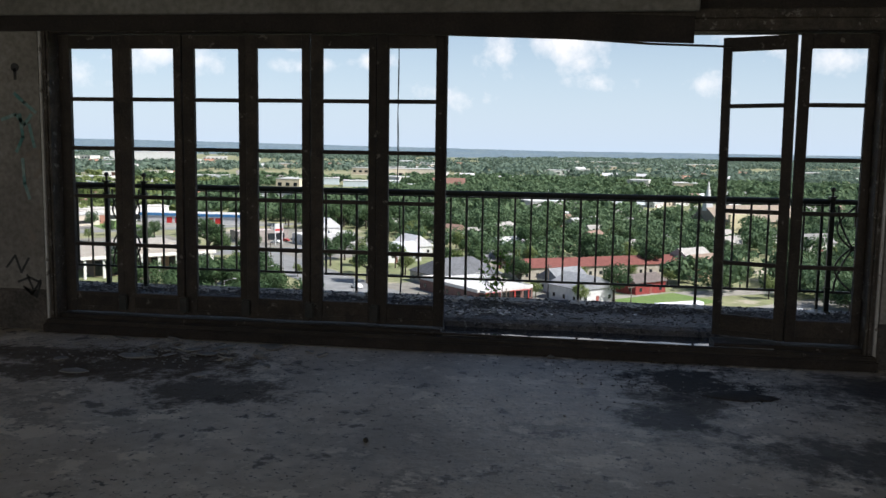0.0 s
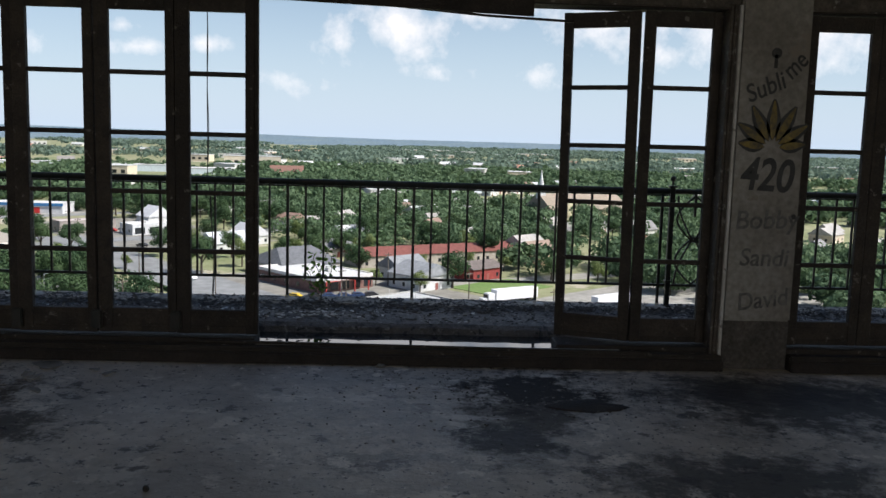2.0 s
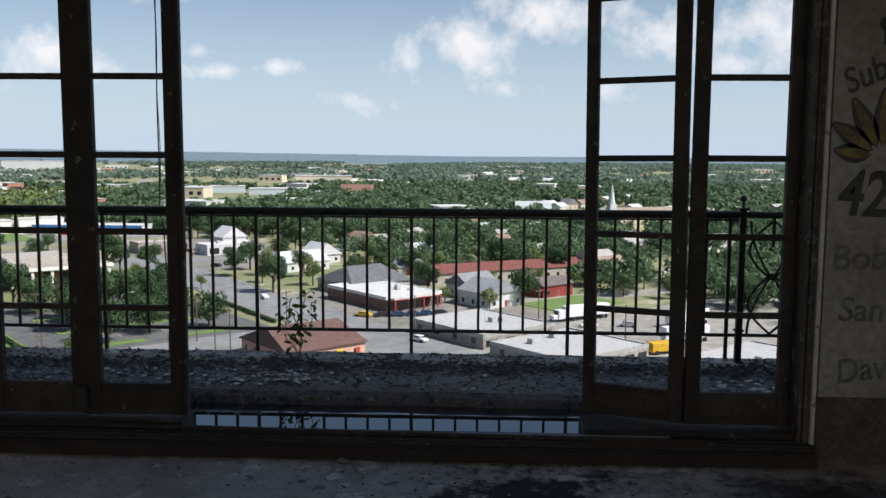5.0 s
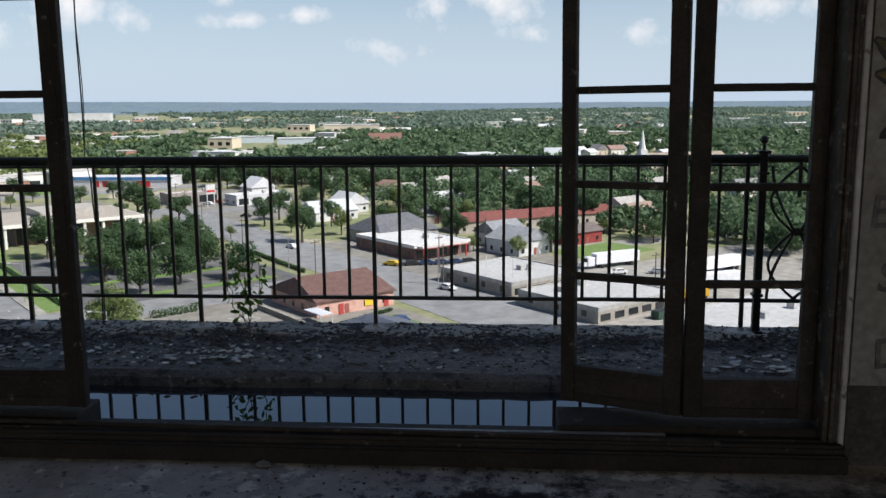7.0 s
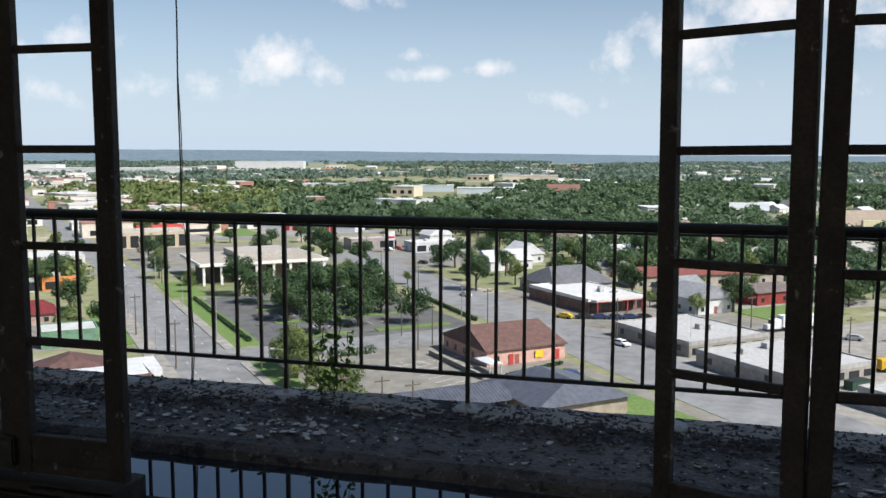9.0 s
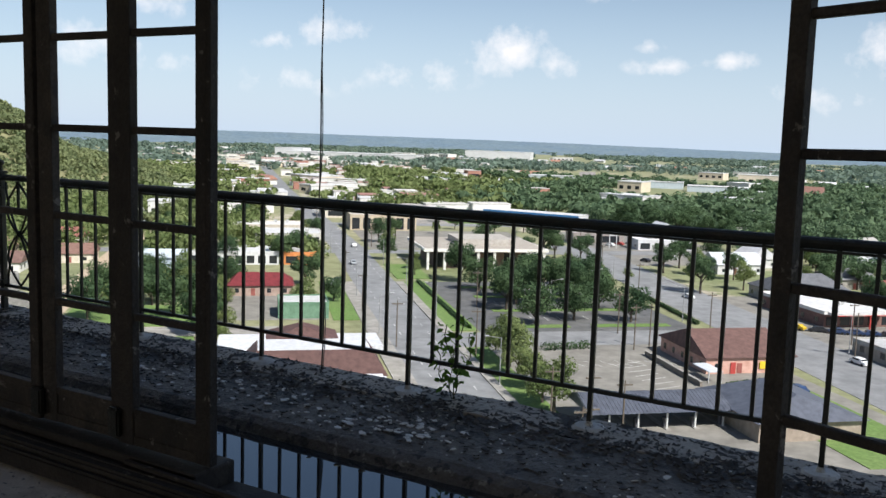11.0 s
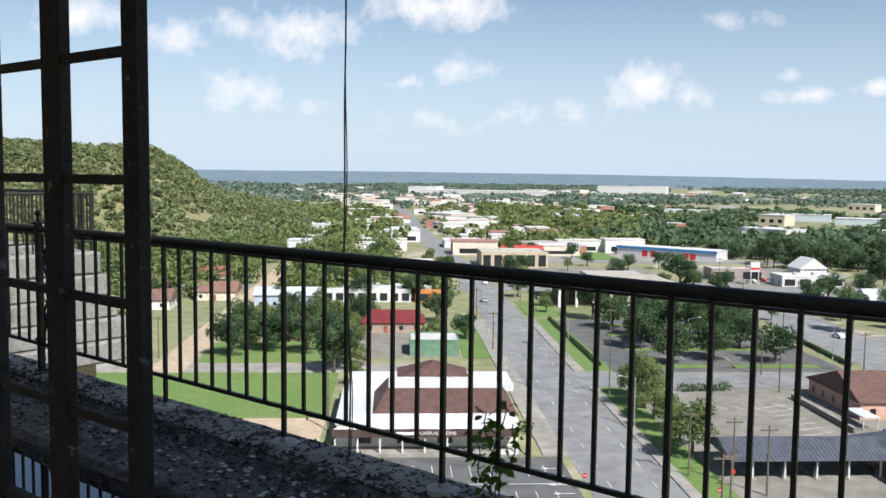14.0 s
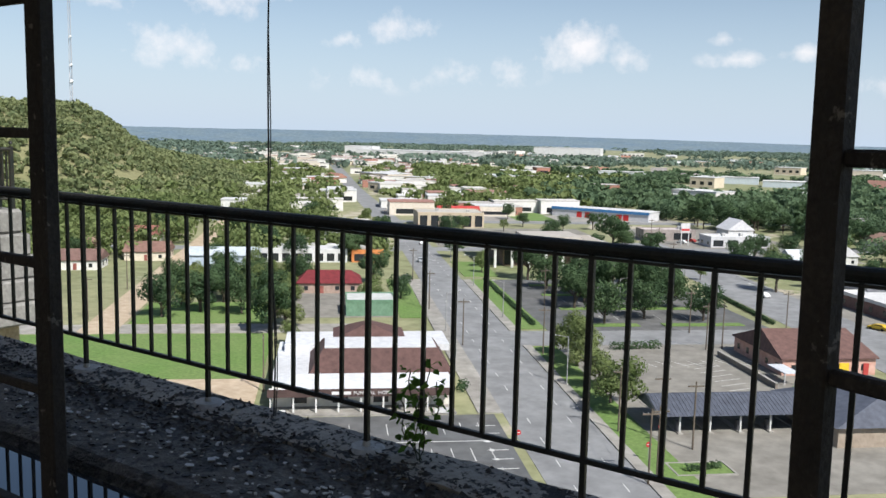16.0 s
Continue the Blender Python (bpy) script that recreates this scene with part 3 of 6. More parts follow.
strokes([[(-3.45, 1.95), (-3.37, 1.88), (-3.27, 1.80)], [(-3.57, 1.74), (-3.45, 1.78), (-3.37, 1.70), (-3.31, 1.78)],
         [(-3.41, 1.78), (-3.39, 1.60), (-3.45, 1.48)], [(-3.33, 1.70), (-3.29, 1.52)], [(-3.40, 1.42), (-3.39, 1.22), (-3.35, 1.10)]],
        0.014, M_teal, "faint teal spray strokes on the pier")
strokes([[(-3.58, 0.52), (-3.50, 0.62), (-3.45, 0.48), (-3.38, 0.60)], [(-3.48, 0.40), (-3.38, 0.44), (-3.28, 0.40), (-3.32, 0.28), (-3.43, 0.36), (-3.36, 0.30), (-3.28, 0.42)],
         [(-3.40, 0.46), (-3.33, 0.30)]], 0.010, M_black, "black scribble low on the pier")

# floor patches and rubble
bm = bmesh.new()
ring0 = None
for k, (f, h) in enumerate(((1.0, -0.006), (0.85, 0.008), (0.5, 0.016), (0.2, 0.020))):
    ring = [bm.verts.new((2.20 + 0.24 * f * math.cos(2 * math.pi * i / 28) * (1 + .5 * noise.noise((i * .37, k * .3, .5))),
                          -1.08 + 0.13 * f * math.sin(2 * math.pi * i / 28) * (1 + .5 * noise.noise((i * .41, k * .3, 5.5))), h)) for i in range(28)]
    if ring0:
        for i in range(28):
            bm.faces.new((ring0[i], ring0[(i + 1) % 28], ring[(i + 1) % 28], ring[i]))
    ring0 = ring
bm.faces.new(ring0)
thing("dirt_mound", bm, M_dirt, "small dark heap of dirt on the floor", "dirt")


def tar_z(y):
    """Height of the tar's surface at y."""
    pr = ((0.60, -0.015), (0.685, 0.005), (0.715, 0.055), (0.76, 0.082), (0.9, 0.096), (1.2, 0.108), (1.30, 0.122), (2.0, 0.130))
    for (a, za), (b, zb) in zip(pr, pr[1:]):
        if y <= b:
            return za + (zb - za) * (y - a) / (b - a)
    return 0.13


def on_tar(x, y):
    return x, y, tar_z(y)


def chips(bm, count, place, smin, smax, thick):
    for _ in range(count):
        x, y, z = place()
        n = rng.choice((4, 5, 5, 6))
        s = rng.uniform(smin, smax)
        a0 = rng.uniform(0, 6.28)
        tilt = Euler((rng.uniform(-.25, .25), rng.uniform(-.25, .25), 0)).to_matrix()
        q = [Vector((s * rng.uniform(.5, 1) * math.cos(a0 + 6.283 * i / n), s * rng.uniform(.35, .8) * math.sin(a0 + 6.283 * i / n), 0)) for i in range(n)]
        lo = [bm.verts.new(Vector((x, y, z)) + tilt @ p) for p in q]
        hi = [bm.verts.new(Vector((x, y, z)) + tilt @ (p + Vector((0, 0, thick)))) for p in q]
        bm.faces.new(hi)
        bm.faces.new(lo[::-1])
        for i in range(n):
            bm.faces.new((lo[i], lo[(i + 1) % n], hi[(i + 1) % n], hi[i]))


bm = bmesh.new()
chips(bm, 260, lambda: (rng.gauss(-1.9, 0.6), min(-0.3, rng.gauss(-0.75, 0.25)), 0.006), 0.004, 0.016, 0.005)
chips(bm, 26, lambda: (rng.gauss(-1.8, 0.5), min(-0.3, rng.gauss(-0.6, 0.16)), 0.008), 0.03, 0.075, 0.008)
chips(bm, 120, lambda: (rng.uniform(-4.5, 3.5), rng.uniform(-3.5, -0.35), 0.004), 0.004, 0.014, 0.005)
chips(bm, 90, lambda: (rng.gauss(1.7, 0.45), min(-0.3, rng.gauss(-1.2, 0.4)), 0.005), 0.004, 0.013, 0.004)
thing("plaster_chips", bm, M_flake, "pale fallen plaster chips scattered on the floor", "rubble", kind="stuff")
bm = bmesh.new()
chips(bm, 260, lambda: (rng.gauss(1.75, 0.6), min(-0.28, rng.gauss(-0.85, 0.35)), 0.005), 0.003, 0.010, 0.005)
chips(bm, 160, lambda: (rng.uniform(-5, 6), rng.uniform(-4, -0.3), 0.003), 0.002, 0.006, 0.004)
thing("dirt_crumbs", bm, M_dirt, "dark crumbs and grit on the floor", "rubble", kind="stuff")
for x, y, s, r in ((-2.07, -0.86, 0.17, 10), (-1.58, -0.72, 0.10, 40), (-2.26, -1.37, 0.10, 5), (-1.85, -0.80, 0.09, 70), (-1.75, -0.62, 0.08, 20), (-1.55, -0.50, 0.11, 60), (-1.18, -0.44, 0.10, 30), (-2.55, -1.05, 0.09, 80), (-1.40, -1.30, 0.07, 20),
                   (0.95, -0.27, 0.05, 0), (-1.22, -0.36, 0.13, 15)):
    bm = bmesh.new()
    q = [Vector((s * rng.uniform(.45, 1.15) * math.cos(6.283 * i / 7), s * .6 * rng.uniform(.4, 1.2) * math.sin(6.283 * i / 7), 0)) for i in range(7)]
    slab(bm, [(p.x, p.y) for p in q], 0.0, 0.006)
    ob = thing("plaster_piece", bm, M_flake, "broken flat piece of white plaster on the floor", "rubble", "plaster pieces")
    ob.matrix_world = pose(x, y, 0.008, rng.uniform(-4, 4), rng.uniform(-4, 4), r)
bm = bmesh.new()
ball(bm, (0.02, -2.40, 0.012), 0.015, 8)
thing("stone", bm, M_dirt, "small dark stone on the floor", "stone")
bm = boxed(-1.9, 1.2, -0.012, 0.012, 0, 0.018, 0.003)
ob = thing("loose_lath", bm, M_wood, "thin grey lath lying along the step", "lath")
ob.matrix_world = pose(1.6, -0.155, 0.106, 0, 0.3, -0.8)

# ---- the balcony ----
BY = 1.64
bm = bmesh.new()
prof = ((0.13, -0.02), (0.60, -0.015), (0.685, 0.005), (0.715, 0.055), (0.76, 0.082), (0.9, 0.096), (1.2, 0.108), (1.30, 0.118))
NXB = 360
rows = []
for i in range(NXB + 1):
    x = -11.0 + 22.0 * i / NXB
    row = []
    for y, z in prof:
        wob = 0.012 * noise.noise((x * 1.3, y * 3, 0)) if 0.62 < y < 0.8 else 0
        row.append(bm.verts.new((x, y + 2 * wob, z + 0.006 * noise.noise((x * 6, y * 6, 2)) * (y > .5))))
    rows.append(row)
for a, b in zip(rows, rows[1:]):
    for k in range(len(prof) - 1):
        bm.faces.new((a[k], b[k], b[k + 1], a[k + 1]))
thing("balcony_floor", bm, M_tar, "black flaking tar on the balcony floor", "balcony", kind="structure")
thing("balcony_slab", boxed(-11, 11, 0.12, BY - 0.02, -0.35, -0.04), M_kerb, "concrete balcony slab", "balcony", kind="structure")
bm = bmesh.new()
rows = []
for i in range(NXB + 1):
    x = -11.0 + 22.0 * i / NXB
    zz = 0.012 * noise.noise((x * 2.5, 0, 9)) + 0.008 * noise.noise((x * 11, 0, 4))
    yy = 0.02 * noise.noise((x * 4, 0, 6))
    rows.append([bm.verts.new(p) for p in ((x, 1.30 + yy, 0.06), (x, 1.32 + yy, 0.122 + zz), (x, 1.46, 0.128 + zz * .6), (x, BY - .02 + yy * .5, 0.128 + zz * .5), (x, BY + yy * .5, 0.10), (x, BY, -0.35))])
for a, b in zip(rows, rows[1:]):
    for k in range(5):
        bm.faces.new((a[k], b[k], b[k + 1], a[k + 1]))
thing("balcony_kerb", bm, M_kerb, "worn concrete balcony kerb with tar remains", "kerb", kind="structure")
thing("puddle", boxed(-10.9, 10.9, 0.134, 0.74, -0.03, 0.012), M_water, "long shallow puddle of still water on the balcony", "puddle", kind="structure")
bm = bmesh.new()
chips(bm, 380, lambda: on_tar(rng.uniform(-4.5, 5), rng.uniform(0.80, 1.3)), 0.004, 0.013, 0.003)
chips(bm, 70, lambda: on_tar(rng.uniform(-4.5, 5), rng.uniform(0.80, 1.28)), 0.012, 0.030, 0.004)
chips(bm, 60, lambda: (rng.gauss(0.3, 0.2), max(.82, rng.gauss(1.0, 0.1)), 0.106), 0.008, 0.035, 0.004)
chips(bm, 50, lambda: (rng.gauss(3.3, 0.15), max(.8, rng.gauss(.9, 0.08)), 0.100), 0.010, 0.035, 0.004)
chips(bm, 75, lambda: (rng.gauss(-0.9, 0.7), max(.8, rng.gauss(1.0, 0.12)), 0.105), 0.008, 0.032, 0.004)
thing("paint_flakes", bm, M_scrap, "pale paint flakes scattered on the black balcony floor", "debris", kind="stuff")
bm = bmesh.new()
for _ in range(3000):
    x, y = rng.uniform(-5, 5.5), (rng.uniform(1.30, 1.60) if rng.random() < .42 else min(1.6, max(0.8, rng.gauss(1.26, 0.10))))
    a = rng.gauss(-.30, .30) + (math.pi / 2 if rng.random() < .12 else 0)
    L, W, h = rng.uniform(.02, .11), rng.uniform(.003, .012), rng.uniform(.003, .016)
    z = tar_z(y) + 0.002
    ca, sa = math.cos(a), math.sin(a)
    prevv = None
    for k in range(4):
        f = k / 3 - .5
        c = Vector((x + ca * L * f, y + sa * L * f, z - 0.004 + h * (4 * f * f) * (1 if rng.random() < .8 else .3)))
        n = Vector((-sa * W, ca * W, rng.uniform(0, .008)))
        pr = (bm.verts.new(c - n), bm.verts.new(c + n))
        if prevv:
            bm.faces.new((prevv[0], pr[0], pr[1], prevv[1]))
        prevv = pr
thing("tar_flakes", bm, M_curl, "curled black tar flakes along the balcony kerb", "debris", kind="stuff")

bm = bmesh.new()
chips(bm, 1500, lambda: on_tar(rng.uniform(-4.5, 5), rng.uniform(0.80, 1.42)), 0.006, 0.024, 0.006)
thing("tar_crumbs", bm, M_curl, "broken black tar crumbs over the balcony floor", "debris", kind="stuff")

# ---- the railing ----
RY, RT, RB = 1.485, 1.125, 0.318
PX = 0.082
PITCH = 1.073
rail = base("railing", pose(0, 0, 0), "dark painted iron balcony railing with round top rail", "railing")


def run(x0, x1, posts):
    bm = rod(bmesh.new(), (x0, RY, RT + 0.012), (x1, RY, RT + 0.012), 0.027, 0.027, 12)
    part("top_rail", bm, M_iron, rail, "round iron top rail")
    part("rail_strip", boxed(x0, x1, RY - .014, RY + .014, RT - 0.028, RT - 0.016, .002), M_iron, rail)
    part("bottom_rail", boxed(x0, x1, RY - .012, RY + .012, RB - 0.011, RB + 0.011, .003), M_iron, rail)
    i = math.ceil((x0 - PX + 0.03) / (PITCH / 7))
    while PX + i * PITCH / 7 < x1 - 0.03:
        x = PX + i * PITCH / 7
        is_post = posts and i % 7 == 0
        w = 0.0115 if is_post else 0.009
        jit = 0.003 * noise.noise((i * 3.7, 0, 0))
        part("post" if is_post else "baluster", boxed(x - w, x + w, RY - w, RY + w, 0.115 if is_post else RB, RT - 0.01, .002), M_iron, rail)
        if is_post:
            bm = rod(bmesh.new(), (x, RY, 0.120), (x, RY, 0.138), 0.095, 0.07, 14)
            rod(bm, (x, RY, 0.13), (x, RY, 0.160), 0.022, 0.016, 10)
            part("post_foot", bm, M_paintwhite, rail, "pale mortar foot of a post")
        i += 1


def newel(x):
    bm = boxed(x - .021, x + .021, RY - .021, RY + .021, 0.12, 1.17, .004)
    part("newel", bm, M_iron, rail, "square iron newel post")
    for z, r in ((1.17, .034), (1.05, .030), (0.345, .030), (0.125, .035)):
        part("collar", boxed(x - r, x + r, RY - r, RY + r, z, z + .016, .003), M_iron, rail)
    bm = rod(bmesh.new(), (x, RY, 1.18), (x, RY, 1.225), 0.010, 0.010, 8)
    ball(bm, (x, RY, 1.245), 0.024, 12)
    part("finial", bm, M_iron, rail, "small ball finial")


def loops(x0, x1):
    """Ornamental panel: two pointed ovals one above the other, with a middle bar."""
    part("panel_rail", rod(bmesh.new(), (x0, RY, RT + 0.012), (x1, RY, RT + 0.012), 0.024, 0.024, 10), M_iron, rail)
    part("panel_rail", boxed(x0, x1, RY - .012, RY + .012, RB - .011, RB + .011, .003), M_iron, rail)
    c, hw = (x0 + x1) / 2, (x1 - x0) / 2 - 0.035
    for z0, z1, lab in ((0.70, 1.10, "upper"), (0.33, 0.74, "lower")):
        for s in (-1, 1):
            pts = []
            for k in range(13):
                f = k / 12
                pts.append((c + s * hw * (math.cos(f * math.pi / 2) if lab == "lower" else math.sin(f * math.pi / 2)) * 1.0,
                            RY, z0 + (z1 - z0) * f))
            part("scroll", tube(bmesh.new(), pts, 0.009), M_iron, rail, "curved iron scroll")
            pts = [(c + s * hw * math.sin(math.pi * k / 12), RY + .004, z0 + (z1 - z0) * k / 12) for k in range(13)]
            part("scroll", tube(bmesh.new(), pts, 0.009), M_iron, rail, "curved iron scroll")
    part("middle_bar", boxed(c - .011, c + .011, RY - .008, RY + .008, 0.92, RT - .01, .002), M_iron, rail)


run(-3.155, 3.36, True)
newel(3.385), newel(3.80), newel(-3.18), newel(-3.58)
loops(3.405, 3.78)
loops(-3.56, -3.20)
run(3.82, 10.9, True)
run(-10.9, -3.60, True)

# vine growing from the kerb
vine = base("vine", pose(0.36, 1.50, 0.12), "small green vine growing from the balcony kerb up the railing", "plant")
rs = random.Random(5)
leaf_pts = []
for s, (lean, hh) in enumerate(((0.02, 0.47), (-0.07, 0.30), (0.06, 0.38), (-0.02, 0.40))):
    pts = []
    for k in range(10):
        f = k / 9
        pts.append((lean * f * 2 + 0.02 * math.sin(f * 9 + s), 0.012 * math.sin(f * 7 + s * 2), hh * f))
        if k > 1:
            leaf_pts += [pts[-1]] * 3
    part("stem", tube(bmesh.new(), pts, 0.003, 5), M_stem, vine)
bm = bmesh.new()
for p in leaf_pts:
    c = Vector(p) + Vector((rs.gauss(0, .025), rs.gauss(0, .025), rs.gauss(0, .012)))
    e = Euler((rs.uniform(-1, 1), rs.uniform(-1, 1), rs.uniform(0, 6.3))).to_matrix()
    L, W = rs.uniform(.018, .034), rs.uniform(.011, .020)
    q = [Vector((0, -L, 0)), Vector((W, -L * .2, .004)), Vector((W * .7, L * .5, .003)), Vector((0, L, -.004)), Vector((-W * .7, L * .5, .003)), Vector((-W, -L * .2, .004))]
    bm.faces.new([bm.verts.new(c + e @ v) for v in q])
part("leaves", bm, M_leaf, vine, "small green leaves")

# loose cable hanging outside, held at the rail
pts = []
for k in range(61):
    f = k / 60
    z = 4.2 - (4.2 + 4.5) * f
    pts.append((-0.605 + 0.012 * noise.noise((z * 1.5, 0, 0)) + 0.03 * (z < 1.1) + 0.03 * max(0, 0.4 - abs(z - 0.5)), RY + 0.06, z))
thing("cable", tube(bmesh.new(), pts, 0.0045, 6), M_cable, "thin dark cable hanging down outside the railing", "cable")
thing("cable", tube(bmesh.new(), [(x + .008 * math.sin(z * 5), y + 0.008, z) for x, y, z in pts], 0.003, 5), M_cable,
      "thin dark wire twisted round a hanging cable", "cable")

# building around the balcony; unseen upper storeys added to keep the sun off it
thing("facade_above", boxed(-11, 11, -0.12, 0.12, ZC + .3, 12), M_kerb, "unseen upper storeys of the facade, shading the balcony", "facade", kind="structure")
thing("facade_below", boxed(-11, 11, -0.12, 0.12, -42, -0.36), M_kerb, "lower storeys of the facade", "facade", kind="structure")
thing("roof", boxed(-11, 11, YB - .2, -0.122, 11.7, 12), M_kerb, "flat roof", "roof", kind="structure")
thing("facade_back", boxed(-11, 11, YB - .4, YB - .2, -42, -.36), M_kerb, "rear facade", "facade", kind="structure")
thing("facade_back_upper", boxed(-11, 11, YB - .4, YB - .2, ZC + .3, 12), M_kerb, "rear facade", "facade", kind="structure")

# ---- the town, 42 m below ----
G = -42.0
DU, DV = Vector((-0.670, 0.742)), Vector((0.742, 0.670))


def W2(u, v):
    p = DU * u + DV * v
    return p.x, p.y


YAW = math.degrees(math.atan2(DU.y, DU.x))      # local +x runs along the main road


def town(u, v, z=G, turn=0.0):
    x, y = W2(u, v)
    return pose(x, y, z, 0, 0, YAW + turn)


bm = bmesh.new()
rings = (0, 60, 160, 320, 600, 1000, 1600, 2600, 3600, 4400)
prev = None
for r in rings:
    n = 48
    ring = [bm.verts.new((r * math.cos(2 * math.pi * i / n), r * math.sin(2 * math.pi * i / n), G)) for i in range(n)] if r else [bm.verts.new((0, 0, G))]
    if prev:
        for i in range(n):
            if len(prev) == 1:
                bm.faces.new((prev[0], ring[i], ring[(i + 1) % n]))
            else:
                bm.faces.new((prev[i], ring[i], ring[(i + 1) % n], prev[(i + 1) % n]))
    prev = ring
thing("ground", bm, M_ground, "town ground of grass and bare earth to the horizon", "ground", kind="structure")

# rim of low hills at the horizon, blue distance haze put into their colour
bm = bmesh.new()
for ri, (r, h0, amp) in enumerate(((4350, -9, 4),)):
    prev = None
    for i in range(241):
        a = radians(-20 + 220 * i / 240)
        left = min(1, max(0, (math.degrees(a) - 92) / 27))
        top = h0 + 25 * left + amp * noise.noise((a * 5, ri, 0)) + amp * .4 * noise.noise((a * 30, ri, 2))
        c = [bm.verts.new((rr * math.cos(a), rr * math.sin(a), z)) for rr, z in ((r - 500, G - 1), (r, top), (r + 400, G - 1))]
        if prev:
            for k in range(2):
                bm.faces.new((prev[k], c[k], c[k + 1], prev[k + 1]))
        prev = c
thing("backdrop", bm, M_far, "low wooded hills along the horizon, blue haze put into their colour", "hills", kind="structure")


def strip(name, label, material, pts, h, category="road"):
    """A flat sheet over an outline in town metres (u, v)."""
    bm = slab(bmesh.new(), [W2(u, v) for u, v in pts], G - 0.3, G + h)
    return thing(name, bm, material, label, category, kind="structure")


def rect(name, label, material, u0, u1, v0, v1, h, category="road"):
    return strip(name, label, material, [(u0, v0), (u1, v0), (u1, v1), (u0, v1)], h, category)


def bend(u):
    """How far the main road has swung aside at u."""
    return 0.0 if u < 350 else 0.0405 * (u - 350) if u < 720 else 15 + 0.023 * (u - 720)


strip("road", "worn grey asphalt main road with four lanes", M_asphalt,
      [(40, 28.5), (350, 28.5), (720, 28.5 - bend(720)), (1700, 28.5 - bend(1700)), (1700, 43 - bend(1700)), (720, 41.5 - bend(720)), (350, 41.5), (40, 41.5)], 0.05)
rect("pavement", "pale concrete pavement beside the main road", M_walk, 60, 176, 41.6, 43.4, 0.20, "pavement")
rect("pavement", "pale concrete pavement beside the main road", M_walk, 131, 262, 24.5, 28.4, 0.20, "pavement")
rect("pavement", "pale concrete pavement beside the main road", M_walk, 190, 262, 41.6, 44.0, 0.20, "pavement")
rect("grass_strip", "mown green verge beside the road", M_grass, 60, 175, 43.4, 48.5, 0.16, "grass")
rect("grass_strip", "mown green verge beside the road", M_grass, 192, 262, 44.0, 50.5, 0.16, "grass")
rect("grass_strip", "mown green lawn before the bank", M_grass, 268, 300, 43, 54, 0.16, "grass")
rect("grass_strip", "green verge beside the road", M_grass, 205, 262, 18, 24.4, 0.16, "grass")
rect("road", "asphalt cross street", M_asphalt, 176, 190, 41.5, 108, 0.055)
rect("road", "concrete cross street", M_walk, 190, 199, -140, 10, 0.055)
rect("road", "narrow side street", M_sand, 100, 640, -53, -45, 0.06)
rect("road", "asphalt cross street", M_asphalt, 440, 452, -200, 260, 0.055)
rect("road", "asphalt cross street", M_asphalt, 330, 342, -120, 260, 0.055)
rect("parking_lot", "dark asphalt car park with white bays", M_lot, 96, 130.5, -14, 27, 0.07, "parking lot")
rect("parking_lot", "pale concrete forecourt", M_concrete, 96, 175.8, 48.6, 104, 0.05, "parking lot")
rect("parking_lot", "grey asphalt car park with islands", M_lot, 190.2, 262, 50.6, 105, 0.07, "parking lot")
rect("parking_lot", "pale paved yard before a shop", M_concrete, 150, 235, 127, 175, 0.045, "parking lot")
rect("parking_lot", "pale paved yard", M_walk, 60, 150, 122.5, 260, 0.045, "parking lot")
rect("parking_lot", "pale shop car park", M_concrete, 344, 415, 44, 120, 0.05, "parking lot")
rect("parking_lot", "pale shop car park", M_concrete, 300, 420, 135, 200, 0.04, "parking lot")
rect("parking_lot", "pale shop car park", M_walk, 452, 490, 80, 190, 0.045, "parking lot")
rect("parking_lot", "pale yard", M_concrete, 206, 240, -12, 17, 0.05, "parking lot")
strip("road", "divided asphalt road with pale surface", M_asphalt, [(60, 101), (360, 123), (360, 142), (60, 121)], 0.06)
strip("road", "curving side street", M_walk, [(176, 176), (186, 176), (150, 330), (138, 330)], 0.05)
rect("grass_strip", "mown green lawn", M_grass, 153, 189, -64, -11, 0.14, "grass")
rect("grass_strip", "mown green lawn", M_grass, 200, 225, -44, -12, 0.14, "grass")
rect("grass_strip", "mown green lawn beside a house", M_grass, 100, 143, 84, 100, 0.16, "grass")
rect("grass_strip", "mown green lawn before a red barn", M_grass, 160, 178, 178, 205, 0.14, "grass")
rect("grass_strip", "mown green meadow", M_grass, 455, 520, 100, 122, 0.14, "grass")
for u0, u1, v0, v1 in ((194, 197, 62, 74), (194, 197, 80, 100), (214, 217, 60, 100), (234, 237, 60, 100), (250, 253, 60, 100)):
    rect("grass_strip", "green planted island in the car park", M_grass, u0, u1, v0, v1, 0.22, "grass")
rect("dry_yard", "bare sandy yard beside the lawn", M_sand, 130.6, 152.9, -64, -11, 0.10, "ground")

# lane dashes
dash = thing("lane_dash", boxed(-1.3, 1.3, -0.06, 0.06, 0, 0.012), M_line, "white painted lane dash on the road", "road marking", "lane dashes")
dash.matrix_world = town(100, 31.8, G + .05)
for i in range(40):
    for v in (31.8, 38.3):
        if i or v > 35:
            copy_thing(dash, town(100 + i * 9, v, G + .05))
bay = thing("bay_line", boxed(-2.5, 2.5, -0.06, 0.06, 0, 0.012), M_line, "white painted parking bay line", "road marking", "parking bay lines")
bay.matrix_world = town(124, -10, G + .07)
for i in range(13):
    for u in (124, 113):
        if i or u < 120:
            copy_thing(bay, town(u, -10 + 2.8 * i, G + .07))
